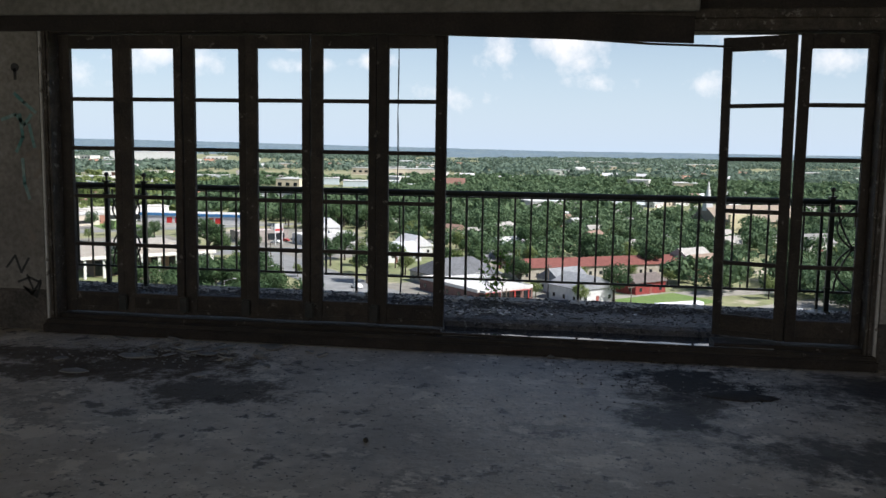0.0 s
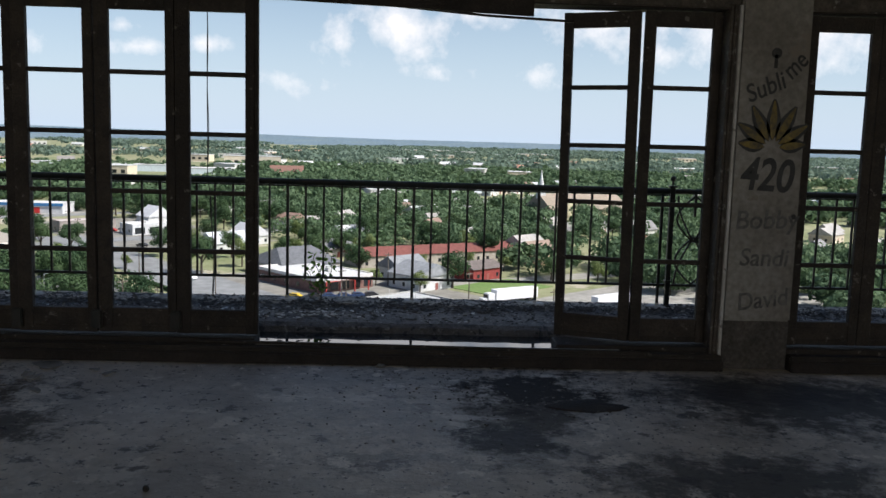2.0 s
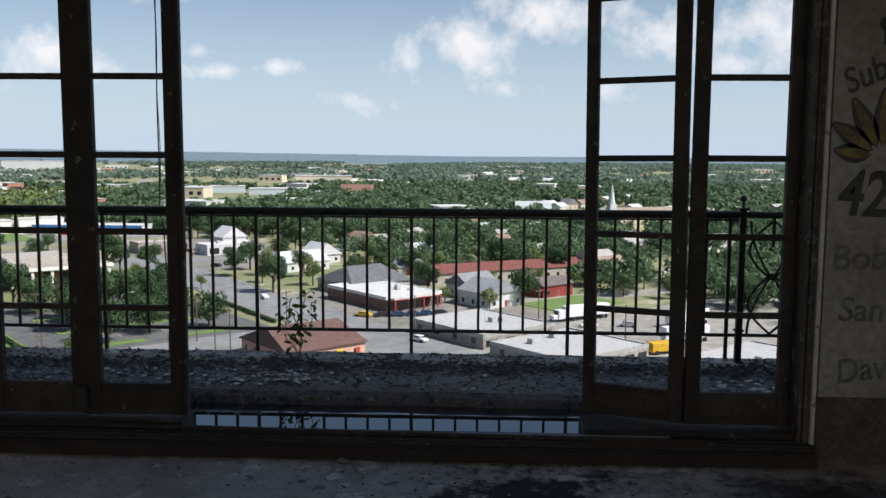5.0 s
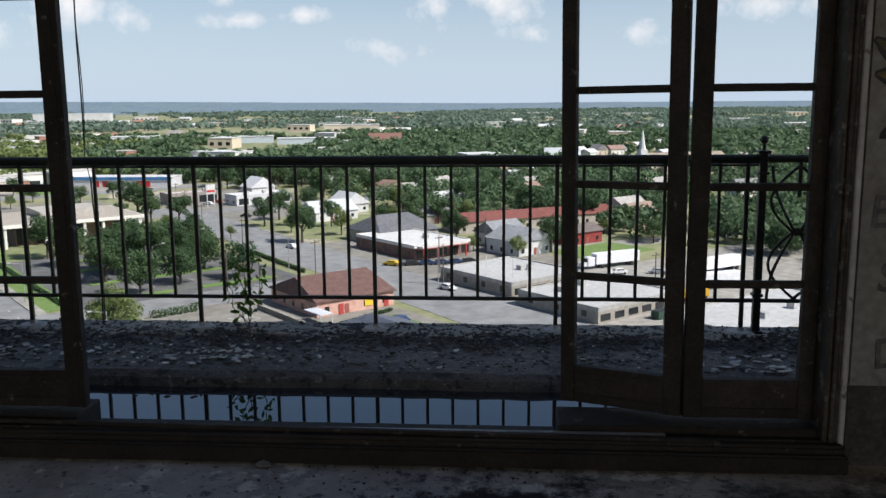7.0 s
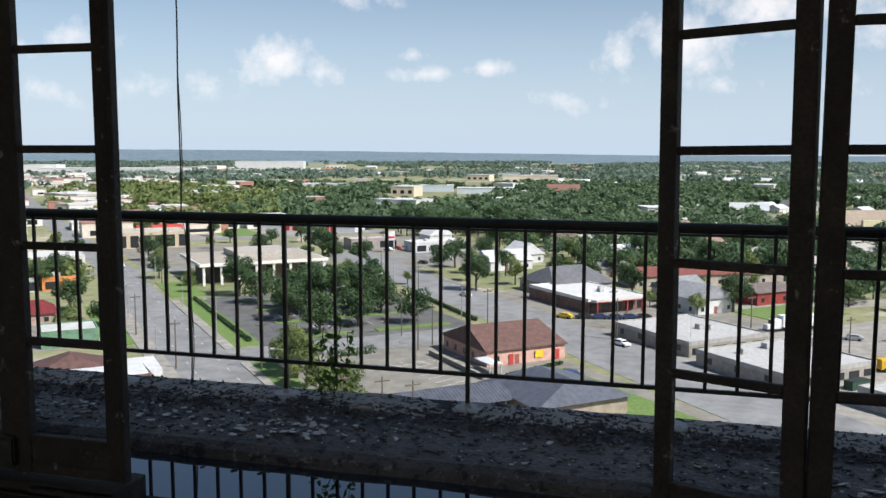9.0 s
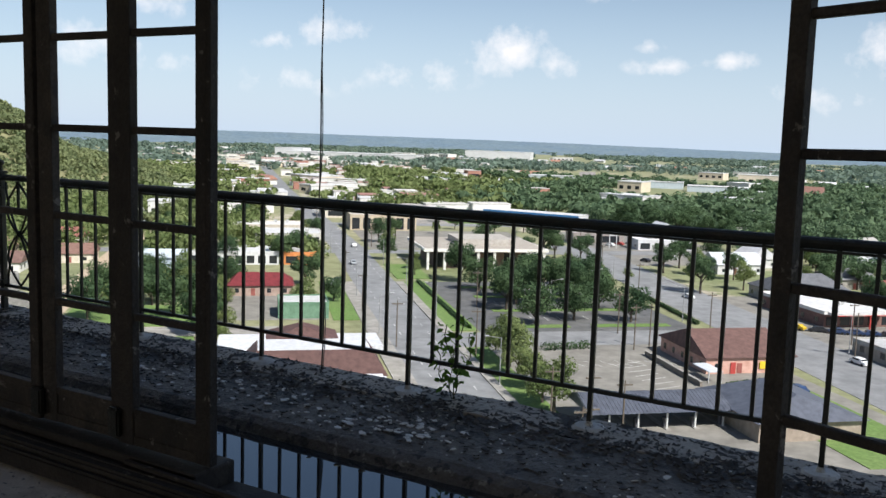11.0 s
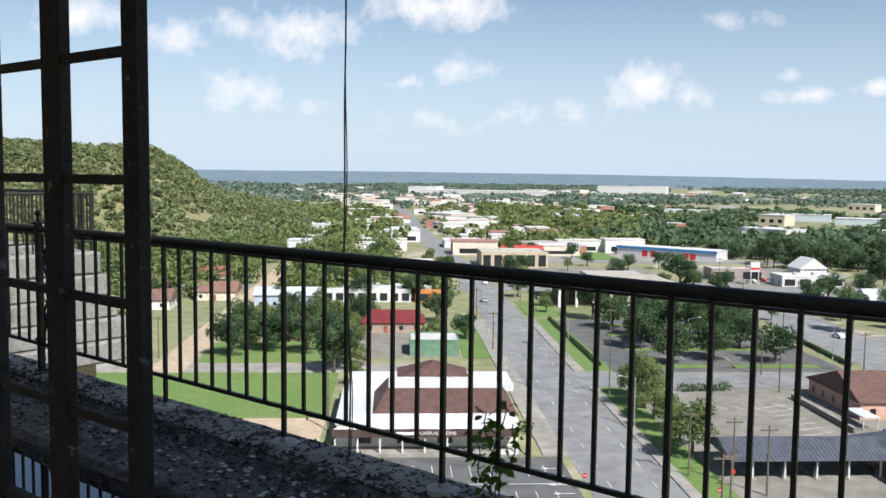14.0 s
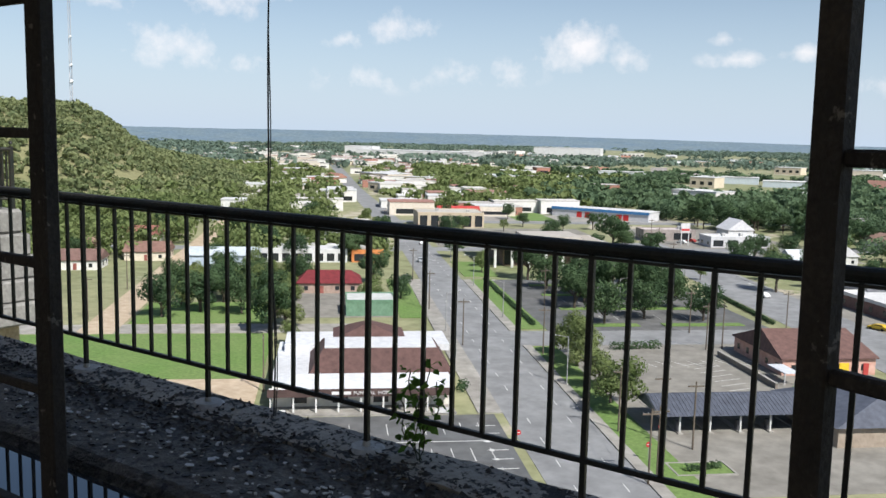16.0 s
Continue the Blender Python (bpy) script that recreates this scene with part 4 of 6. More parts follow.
for i in range(9):
    copy_thing(bay, town(160, 60 + 3.2 * i, G + .05, 25))
    copy_thing(bay, town(205, 64 + 3.6 * i, G + .07))
    copy_thing(bay, town(226, 64 + 3.6 * i, G + .07))
for v0, v1, u0, u1 in ((-13, 26, 118.4, 118.6), (-13, 26, 107.4, 107.6)):
    thing("bay_line", boxed(-0.1, 0.1, -19, 19, 0, 0.012), M_line, "white painted parking row line", "road marking").matrix_world = town(u0, 6, G + .07)
hedge_rng = random.Random(3)


def leaf_cloud(count, lobes, size, seed, flat=0.5):
    """Vertices and faces of many leaf clumps over the lobes (x, y, z, r)."""
    r = np.random.RandomState(seed)
    L = np.array(lobes)
    w = L[:, 3] ** 2
    idx = r.choice(len(L), count, p=w / w.sum())
    d = r.normal(size=(count, 3))
    d /= np.linalg.norm(d, axis=1)[:, None]
    rad = L[idx, 3] * (0.62 + 0.42 * r.rand(count))
    c = L[idx, :3] + d * rad[:, None] * np.array((1, 1, 0.85))
    n = d + r.normal(size=(count, 3)) * flat
    n /= np.linalg.norm(n, axis=1)[:, None]
    t = np.cross(n, r.normal(size=(count, 3)))
    t /= np.linalg.norm(t, axis=1)[:, None]
    b = np.cross(n, t)
    s = size * (0.6 + 0.8 * r.rand(count))[:, None]
    v = np.stack((c - t * s, c - b * s * .7, c + t * s, c + b * s * .7), 1).reshape(-1, 3)
    return v


def quads(name, v, material):
    n = len(v) // 4
    me = bpy.data.meshes.new(name)
    me.vertices.add(len(v))
    me.vertices.foreach_set("co", np.asarray(v, dtype=np.float32).ravel())
    me.loops.add(4 * n)
    me.loops.foreach_set("vertex_index", np.arange(4 * n, dtype=np.int32))
    me.polygons.add(n)
    me.polygons.foreach_set("loop_start", np.arange(0, 4 * n, 4, dtype=np.int32))
    me.materials.append(material)
    me.update(calc_edges=True)
    me.validate()
    return me


def tree_kind(seed, h, spread, dense, leaves):
    r = random.Random(seed)
    t = base("tree", Matrix.Identity(4), "leafy green town tree with rounded uneven crown", "tree", "town trees")
    bm = rod(bmesh.new(), (0, 0, -0.3), (0, 0, h * .45), h * .035, h * .02, 7)
    for k in range(5):
        a = k * 1.256 + r.uniform(-.3, .3)
        rod(bm, (0, 0, h * (.25 + .04 * k)), (math.cos(a) * spread * .6, math.sin(a) * spread * .6, h * r.uniform(.5, .75)), h * .016, h * .006, 5)
    part("trunk", bm, M_bark, t)
    lobes = [(0, 0, h * .68, spread * .62)]
    for k in range(9):
        a = k * 0.7 + r.uniform(-.3, .3)
        q = r.uniform(.35, .75) * spread
        lobes.append((math.cos(a) * q, math.sin(a) * q, h * r.uniform(.42, .84), spread * r.uniform(.28, .48)))
    ob = new("crown", quads("crown", leaf_cloud(dense, lobes, h * .023, seed, .22), leaves))
    ob.parent = t
    return t


kinds = [tree_kind(11, 9.0, 4.6, 2900, M_tree), tree_kind(12, 8.0, 3.6, 2600, M_wood_light), tree_kind(13, 10.5, 4.4, 2800, M_tree), tree_kind(14, 6.0, 2.8, 1900, M_wood_light)]
used = [False] * len(kinds)
tr = random.Random(21)


def tree(u, v, k=0, s=1.0, z=G, label=""):
    m = town(u, v, z, tr.uniform(0, 360))
    if not used[k]:
        used[k] = True
        kinds[k].matrix_world = m @ Matrix.Scale(s, 4)
        t = kinds[k]
    else:
        t = copy_thing(kinds[k], m)
        t.scale = (s * tr.uniform(.92, 1.08), s * tr.uniform(.92, 1.08), s * tr.uniform(.9, 1.1))
    if label:
        t["label"] = label
    return t


# street trees beside the road
for u, v, k, s in ((129, 47.5, 1, 1.25), (135, 47.5, 1, 1.0), (143, 48, 1, 1.0), (151, 48, 1, 1.1), (159, 48.5, 1, 1.35), (166, 49.5, 1, 1.15)):
    tree(u, v, k, s)
# car park oaks
for u, v in ((197, 66), (203, 78), (200, 92), (216, 64), (222, 76), (217, 90), (232, 70), (236, 86), (246, 64), (250, 80), (256, 96), (243, 98), (262, 62), (226, 84), (229, 94), (240, 77), (224, 69)):
    tree(u, v, tr.choice((0, 2, 0)), tr.uniform(1.2, 1.45), G - 1.5)
# left block
for u, v in ((207, -38), (213, -30), (211, -20), (222, -36), (226, -26), (228, -14), (236, -30), (244, -20), (250, -8), (238, -40), (218, -10), (198, -9), (190, -12),
             (262, -30), (274, -22), (290, -36), (300, -10), (256, 14), (230, 20), (222, 12), (300, 8), (312, -20), (318, 14)):
    tree(u, v, tr.choice((0, 1, 2)), tr.uniform(.9, 1.25), G - 1.5)


# scrub behind the lawns
sr = random.Random(77)
for _ in range(46):
    tree(sr.uniform(228, 276), sr.uniform(-42, -6), sr.choice((3, 3, 1)), sr.uniform(.7, 1.15), z=G - 1.7, label="bushy young tree in the scrub behind the lawns")
for u, v in ((196, -12), (201, -9), (178, -7)):
    tree(u, v, 3, sr.uniform(.8, 1.0))


# ---- buildings ----
def windows(parent, x0, x1, y, z0, z1, n, face, w=None):
    """n windows along x at the wall plane y; face is the outward sign."""
    step = (x1 - x0) / n
    w = w or step * .45
    for i in range(n):
        c = x0 + step * (i + .5)
        win = part("window", boxed(c - w / 2 - .08, c + w / 2 + .08, min(y, y + face * .05), max(y, y + face * .05), z0 - .08, z1 + .08), paint(.6, .6, .58), parent)
        part("pane", boxed(c - w / 2, c + w / 2, min(y, y + face * .08), max(y, y + face * .08), z0, z1), M_glass, win)


def gable(bm, x0, x1, y0, y1, z0, z1, along_y, over=0.5, hip=0.0):
    x0, x1, y0, y1 = x0 - over, x1 + over, y0 - over, y1 + over
    if along_y:
        c = (x0 + x1) / 2
        pts = [(x0, y0, z0), (x1, y0, z0), (x1, y1, z0), (x0, y1, z0), (c, y0 + hip, z1), (c, y1 - hip, z1)]
        faces = ((0, 1, 4), (1, 2, 5, 4), (2, 3, 5), (3, 0, 4, 5), (3, 2, 1, 0))
    else:
        c = (y0 + y1) / 2
        pts = [(x0, y0, z0), (x1, y0, z0), (x1, y1, z0), (x0, y1, z0), (x0 + hip, c, z1), (x1 - hip, c, z1)]
        faces = ((0, 1, 5, 4), (1, 2, 5), (2, 3, 4, 5), (3, 0, 4), (3, 2, 1, 0))
    vs = [bm.verts.new(p) for p in pts]
    for f in faces:
        bm.faces.new([vs[i] for i in f])
    return bm


def house(u, v, du, dv, h, rise, wall_col, roof_col, label, turn=0.0, hip=0.0, along_y=None, group="houses"):
    """A pitched-roof house centred at (u, v)."""
    b = base("house", town(u, v, G, turn), label, "house", group)
    x, y = du / 2, dv / 2
    part("wall", boxed(-x, x, -y, y, -.3, h), paint(*wall_col), b)
    al = dv > du if along_y is None else along_y
    bm = gable(bmesh.new(), -x, x, -y, y, h - .05, h + rise, al, .5, hip)
    box(bm, -x - .5, x + .5, -y - .5, y + .5, h - .2, h - .06)
    part("roof", bm, paint(*roof_col), b)
    n = max(2, int(dv / 4))
    for i in range(n):
        c = -y + dv * (i + .5) / n
        win = part("window" if i != n // 2 else "door", boxed(-x - .06, -x, c - .55, c + .55, .9 if i != n // 2 else .1, 2.1), M_glass if i != n // 2 else paint(.3, .1, .08), b)
    n = max(2, int(du / 4))
    for i in range(n):
        c = -x + du * (i + .5) / n
        part("window", boxed(c - .5, c + .5, *((y, y + .06) if v > 60 else (-y - .06, -y)), .9, 2.1), M_glass, b)
    return b


def flat(u, v, du, dv, h, wall_col, roof_col, label, turn=0.0, fascia=None, bays=0, units=2, group="shops"):
    """A flat-roofed block with a parapet."""
    b = base("building", town(u, v, G, turn), label, "building", group)
    x, y = du / 2, dv / 2
    part("wall", boxed(-x, x, -y, y, -.3, h), paint(*wall_col), b)
    bm = box(bmesh.new(), -x + .3, x - .3, -y + .3, y - .3, h, h + .12)
    part("roof", bm, paint(*roof_col), b)
    bm = bmesh.new()
    for a in ((-x - .05, x + .05, -y - .05, -y + .28), (-x - .05, x + .05, y - .28, y + .05), (-x - .05, -x + .28, -y + .28, y - .28), (x - .28, x + .05, -y + .28, y - .28)):
        box(bm, *a, h - .5, h + .4)
    part("parapet", bm, paint(*(fascia or wall_col)), b)
    rr = random.Random(int(u * 7 + v))
    for k in range(units):
        cx, cy = rr.uniform(-x * .6, x * .6), rr.uniform(-y * .6, y * .6)
        part("roof_unit", boxed(cx - .8, cx + .8, cy - .7, cy + .7, h + .12, h + 1.3, .05), paint(.45, .45, .44), b)
    for i in range(bays):
        c = -y + dv * (i + .5) / bays
        part("window", boxed(-x - .06, -x, c - dv / bays * .34, c + dv / bays * .34, .5, h - 1.1), M_glass, b)
    n = max(1, int(du / 6))
    for i in range(n):
        c = -x + du * (i + .5) / n
        part("window", boxed(c - .7, c + .7, *((y, y + .06) if v > 60 else (-y - .06, -y)), 1.0, min(h - .8, 2.3)), M_glass, b)
    return b


# funeral home
fh = base("funeral_home", town(132, 6, G), "low white funeral home with maroon mansard roof and columned porch", "building")
part("wall", boxed(3.2, 30, -15, 14, -.3, 4.0), paint(.70, .67, .60), fh)
part("roof", boxed(2.9, 31, -15.2, 14.2, 4.0, 4.35), paint(0.60, 0.61, 0.63), fh, "flat white roof")
bm = bmesh.new()
vs = [bm.verts.new(p) for p in ((6.6, -15.6, 4.36), (6.6, 8.4, 4.36), (12.0, 6.0, 7.6), (12.0, -13.4, 7.6), (20, 6.0, 7.6), (20, -13.4, 7.6), (23, 8.4, 4.36), (23, -15.6, 4.36))]
for f in ((0, 1, 2, 3), (3, 2, 4, 5), (5, 4, 6, 7), (1, 6, 4, 2), (0, 3, 5, 7), (0, 7, 6, 1)):
    bm.faces.new([vs[i] for i in f])
part("mansard", bm, paint(.115, .06, .052), fh, "maroon shingled mansard roof")
part("mansard_deck", boxed(12.2, 19.8, -13.2, 5.8, 7.62, 7.8), paint(0.60, 0.61, 0.63), fh, "white roof deck")
part("back_roof", boxed(23.2, 34, -17, 13, 4.36, 5.6), paint(0.62, 0.63, 0.65), fh, "white flat rear roof")
part("rear_hip", gable(bmesh.new(), 27, 37, -9, 4, 5.61, 8.1, False, .3, 4.0), paint(.115, .06, .052), fh, "small maroon hipped roof")
part("porch_roof", boxed(-.2, 3.2, -14.6, 14.4, 3.1, 3.35), paint(0.62, 0.62, 0.62), fh)
part("fascia", boxed(-.35, -.2, -14.7, 14.5, 2.9, 4.15), paint(.085, .05, .045), fh, "dark brown fascia")
bm = bmesh.new()
vs = [bm.verts.new(p) for p in ((-.2, -14.6, 4.1), (-.2, 12.5, 4.1), (6.5, 11.0, 4.8), (6.5, -14.6, 4.8), (-.2, -14.6, 3.36), (-.2, 12.5, 3.36), (6.5, 11.0, 4.37), (6.5, -14.6, 4.37))]
for f in ((0, 3, 2, 1), (4, 5, 6, 7), (0, 1, 5, 4), (1, 2, 6, 5), (2, 3, 7, 6), (3, 0, 4, 7)):
    bm.faces.new([vs[i] for i in f])
part("porch_slope", bm, paint(0.62, 0.63, 0.65), fh, "white sloping porch roof")
part("porch_floor", boxed(-1.2, 3.2, -15, 15, -.3, .35), M_walk, fh)
for i in range(9):
    y = -14 + 3.5 * i
    part("column", boxed(-.1, .16, y - .13, y + .13, .35, 3.1), paint(0.62, 0.62, 0.60), fh)
for i in range(4):
    part("window", boxed(3.1, 3.2, -11 + 6.5 * i, -8.6 + 6.5 * i, .9, 2.5), M_glass, fh)
for y in (-14.5, 11.5):
    part("handrail", boxed(-1.3, -1.22, y, y + 3, .35, 1.2), paint(0.60, 0.60, 0.59), fh)
part("sign_bar", boxed(-.40, -.36, 1.6, 4.6, 3.25, 3.75, .01), paint(0.67, 0.67, 0.66), fh, "white scripted name, drawn as a plain bar")
cu = bpy.data.curves.new("sign", 'FONT')
cu.body = "FUNERAL  HOME"
cu.size, cu.extrude = 0.80, 0.03
tmp = bpy.data.objects.new("sign", cu)
me = bpy.data.meshes.new_from_object(tmp)
bpy.data.objects.remove(tmp)
me.materials.clear()
me.materials.append(paint(0.67, 0.67, 0.66))
ob = new("lettering", me)
ob.parent = fh
ob.matrix_local = Matrix.Translation((-.40, 1.2, 3.25)) @ Euler((radians(90), 0, radians(-90))).to_matrix().to_4x4()
tagged(ob, "white sign letters")

# drive-through bank canopy
dc = base("canopy", town(124, 62, G), "drive-through canopy with dark ribbed metal roof", "canopy")
bm = gable(bmesh.new(), -5, 6, -11.5, 12, 3.0, 4.9, True, .3)
part("roof", bm, paint(.10, .11, .14, .5), dc, "dark grey ribbed metal roof")
bm = bmesh.new()
for i in range(38):
    y = -11.5 + 24 * i / 37
    for s in (-1, 1):
        a, c = Vector((.5 + s * 5.8, y, 3.02)), Vector((.5, y, 4.92))
        rod(bm, a, c, .05, .05, 4)
part("roof_ribs", bm, paint(.14, .15, .18, .5), dc)
for i in range(5):
    y = -10.5 + 4.8 * i
    for x in (-4.2, 5.2):
        part("post", boxed(x - .12, x + .12, y - .12, y + .12, -.2, 3.05), paint(.6, .6, .58), dc)
    part("island", boxed(-4.8, 4.5, y - .4, y + .4, -.2, .2), M_walk, dc)
    part("teller_post", boxed(-3.6, -2.9, y - .3, y + .3, .2, 1.7, .05), paint(.08, .08, .09), dc)
bk = base("bank_branch", town(121, 83, G), "low tan brick building with dark ribbed metal roof", "building")
part("wall", boxed(-9, 9, -8.5, 9, -.3, 3.2), paint(.36, .30, .24), bk)
part("roof", gable(bmesh.new(), -9, 9, -8.5, 9, 3.2, 6.2, False, .8, 5), paint(.10, .11, .14, .5), bk)
windows(bk, -8, 8, -8.5, .9, 2.3, 3, -1)

house(160.5, 95.5, 20, 19, 3.4, 3.6, (.60, .38, .31), (.155, .085, .072), "low pink stucco building with maroon shingle roof", along_y=True, hip=1.0)
flat(206, 150, 30, 20, 3.8, (.22, .12, .10), (0.62, 0.62, 0.62), "white flat-roofed tyre shop with red trim", fascia=(.7, .68, .66), bays=5)
ts = base("awning", town(188, 148, G), "red painted entrance frame of the tyre shop", "awning")
for y in (-8, -3, 2, 7):
    part("post", boxed(-.15, .15, y - .15, y + .15, -.2, 3.6), paint(.45, .05, .04), ts)
part("beam", boxed(-.25, 2.4, -8.5, 7.5, 3.5, 4.1), paint(.60, .58, .56), ts, "white beam")
part("red_edge", boxed(-.30, -.25, -8.5, 7.5, 3.5, 3.7), paint(.45, .05, .04), ts, "red painted edge")
flat(152, 140.5, 26, 23, 3.1, (.34, .31, .27), (.48, .48, .48), "low warehouse with white roof", fascia=(.42, .41, .39), bays=4)
flat(122, 138.5, 23, 25, 3.0, (.36, .33, .29), (.48, .48, .48), "low white-roofed shop building", fascia=(.42, .41, .39), bays=6)
flat(88, 150, 20, 40, 3.4, (.40, .37, .33), (.48, .48, .48), "low warehouse with white roof", fascia=(.42, .41, .39), bays=6)
house(185, 198, 9, 13, 3.8, 2.0, (.27, .04, .035), (.17, .14, .13), "red painted timber barn with grey roof", along_y=True)
house(220, 215, 14, 68, 4.0, 2.2, (.42, .38, .33), (.22, .075, .06), "long shed with rusty red metal roof", turn=-14, along_y=True)
house(228, 158, 20, 22, 3.6, 4.6, (.4, .38, .35), (.15, .155, .17), "large house with grey hipped roof", hip=5)
house(183, 172, 13, 14, 4.4, 3.2, (.62, .62, .61), (.30, .31, .33), "white house with grey roof", along_y=False)
house(198, 178, 11, 12, 4.0, 3.4, (.62, .62, .61), (.26, .27, .29), "white house with grey gabled roof")
house(285, 168, 13, 18, 3.6, 3.6, (0.62, 0.62, 0.62), (.55, .57, .6), "white house with pale metal roof")
house(300, 186, 12, 12, 3.6, 4.4, (0.60, 0.60, 0.59), (.6, .6, .62), "white gabled timber house")
house(252, 190, 11, 15, 3.4, 3.0, (.35, .33, .3), (.2, .2, .21), "house with grey shingle roof")
house(282, 226, 14, 20, 4.2, 3.0, (0.63, 0.62, 0.60), (0.59, 0.59, 0.60), "white house with pale roof")
house(210, 250, 11, 13, 5.0, 3.6, (.72, .7, .66), (.4, .38, .36), "tall white gabled house")
house(196, 240, 10, 12, 4.6, 3.8, (.62, .48, .33), (.3, .22, .17), "tan gabled timber house")
ch = base("church", town(300, 400, G, -20), "tan church with big roof and white steeple", "church")
part("wall", boxed(-14, 14, -25, 25, -.3, 7), paint(.55, .48, .33), ch)
part("roof", gable(bmesh.new(), -14, 14, -25, 25, 7, 15, True, .8), paint(.34, .28, .22), ch)
part("gable_front", boxed(-16, -14, 8, 20, -.3, 11), paint(.68, .62, .42), ch)
bm = box(bmesh.new(), -2, 2, 22, 26, 12, 17)
rod(bm, (0, 24, 17), (0, 24, 28), 1.9, .1, 8)
part("steeple", bm, paint(0.67, 0.67, 0.67), ch, "white pointed steeple")

# bank with white colonnade
bn = base("bank", town(305, 77, G), "modern bank with white colonnade and flat overhanging roof", "building")
part("wall", boxed(-13, 16, -17, 17, -.3, 6.3), paint(.22, .15, .12), bn, "brown brick wall")
part("roof", boxed(-18, 18, -22, 22, 6.3, 7.3), paint(.72, .70, .66), bn, "broad flat white-edged roof")
part("roof_deck", boxed(-17.3, 17.3, -21.3, 21.3, 7.3, 7.45), paint(.42, .38, .33), bn)
part("penthouse", boxed(-8, 10, -12, 8, 7.45, 9.6), paint(.45, .42, .38), bn)
for i in range(8):
    y = -20.5 + 41 * i / 7
    part("column", boxed(-17.5, -16.7, y - .4, y + .4, -.2, 6.3), paint(0.67, 0.66, 0.63), bn)
for i in range(5):
    x = -17 + 33 * i / 4
    part("column", boxed(x - .4, x + .4, -21.3, -20.5, -.2, 6.3), paint(0.67, 0.66, 0.63), bn)
for i in range(6):
    y = -15 + 30 * i / 5
    part("window", boxed(-13.06, -13, y - 1.6, y + 1.6, .4, 5.4), M_glass, bn)
flat(428, 59, 24, 32, 7.0, (.52, .44, .33), (.5, .47, .42), "tan flat-roofed commercial building", bays=6)
st = base("building", pose(-205, 457, G, 0, 0, 0), "long white shop with blue fascia and red doors", "building", "shops")
part("wall", boxed(-29, 29, -7, 9, -.3, 5.0), paint(0.60, 0.60, 0.62), st)
part("roof", boxed(-29.3, 29.3, -7.3, 9.3, 5.0, 5.3), paint(.6, .6, .6), st)
part("fascia", boxed(-29.4, 29.4, -7.5, -7.3, 3.9, 5.4), paint(.06, .22, .45), st, "blue fascia")
for x in (-12, -7, 12, 16):
    part("door", boxed(x - 1.6, x + 1.6, -7.08, -7, 0, 3.2), paint(.55, .03, .03), st, "red door")
flat(306, -8, 16, 30, 4.2, (.64, .64, .64), (0.60, 0.60, 0.60), "long low white shop row", bays=8)
flat(303, 14, 9, 11, 4.0, (.62, .25, .08), (.5, .45, .4), "small orange shop by the road", bays=2)
house(245, 1, 13, 17, 3.0, 2.6, (.4, .3, .25), (.19, .025, .03), "small building with bright red metal roof", hip=3)
flat(213, 11, 11, 12, 3.6, (.16, .28, .19), (.55, .56, .55), "green shed with pale flat roof", fascia=(.14, .26, .17), units=0)
house(285, -77, 12, 14, 3.2, 2.8, (.70, .69, .66), (.20, .12, .10), "white bungalow with brown roof")
house(322, -88, 12, 13, 3.2, 2.8, (.6, .5, .4), (.3, .2, .15), "tan bungalow with brown roof")
house(289, -33, 12, 22, 4.4, 2.0, (.45, .52, .6), (.5, .55, .6), "pale blue metal storage shed")
house(306, -60, 12, 14, 3.2, 2.8, (.66, .6, .5), (.24, .14, .11), "bungalow with brown roof")
house(352, -72, 13, 15, 3.6, 3.0, (.7, .66, .58), (.3, .13, .1), "house with red-brown roof")
house(395, -30, 12, 24, 4.2, 3.0, (.42, .22, .16), (.26, .09, .06), "brick building with red roof")
flat(360, 12, 22, 26, 5.0, (.6, .58, .54), (0.59, 0.59, 0.59), "white flat-roofed shop building", bays=4)
flat(392, 4, 20, 30, 5.0, (.55, .5, .42), (.66, .65, .62), "pale flat-roofed shop building", bays=4)
house(470, 70, 10, 22, 4.5, 2, (.5, .12, .08), (.45, .06, .05), "diner with bright red roof")
house(381, 186, 12, 12, 4.5, 4.6, (0.64, 0.64, 0.64), (.66, .66, .68), "white gabled timber house")
flat(352, 172, 12, 26, 4.2, (0.59, 0.59, 0.60), (0.66, 0.66, 0.66), "low white flat-roofed shop", bays=4)
flat(374, 150, 10, 24, 4.6, (.34, .30, .28), (.56, .50, .49), "small red and white petrol station", bays=2)

# shop details by the pink building
pk = base("shop_front", town(150.4, 95.5, G), "doors and sign on the pink building", "shop front")
for y, w, z0, z1, col, nm in ((3.8, 1.1, .0, 2.3, (.45, .06, .05), "door"), (-7.5, 1.1, .0, 2.3, (.45, .06, .05), "door"),
                              (-3.0, 2.0, .9, 2.4, (.70, .52, .03), "sign_panel")):
    part(nm, boxed(-.08, 0.02, y - w / 2, y + w / 2, z0, z1), paint(*col), pk, "yellow sign panel" if nm == "sign_panel" else "red painted door")
part("white_awning", boxed(-6.5, -.1, 9.6, 12.6, 2.2, 2.4), paint(0.60, 0.62, 0.66), pk, "pale awning")
for yy in (12.4, 9.8):
    part("awning_post", boxed(-6.4, -6.2, yy - .1, yy + .1, -.1, 2.2), paint(.5, .5, .5), pk)
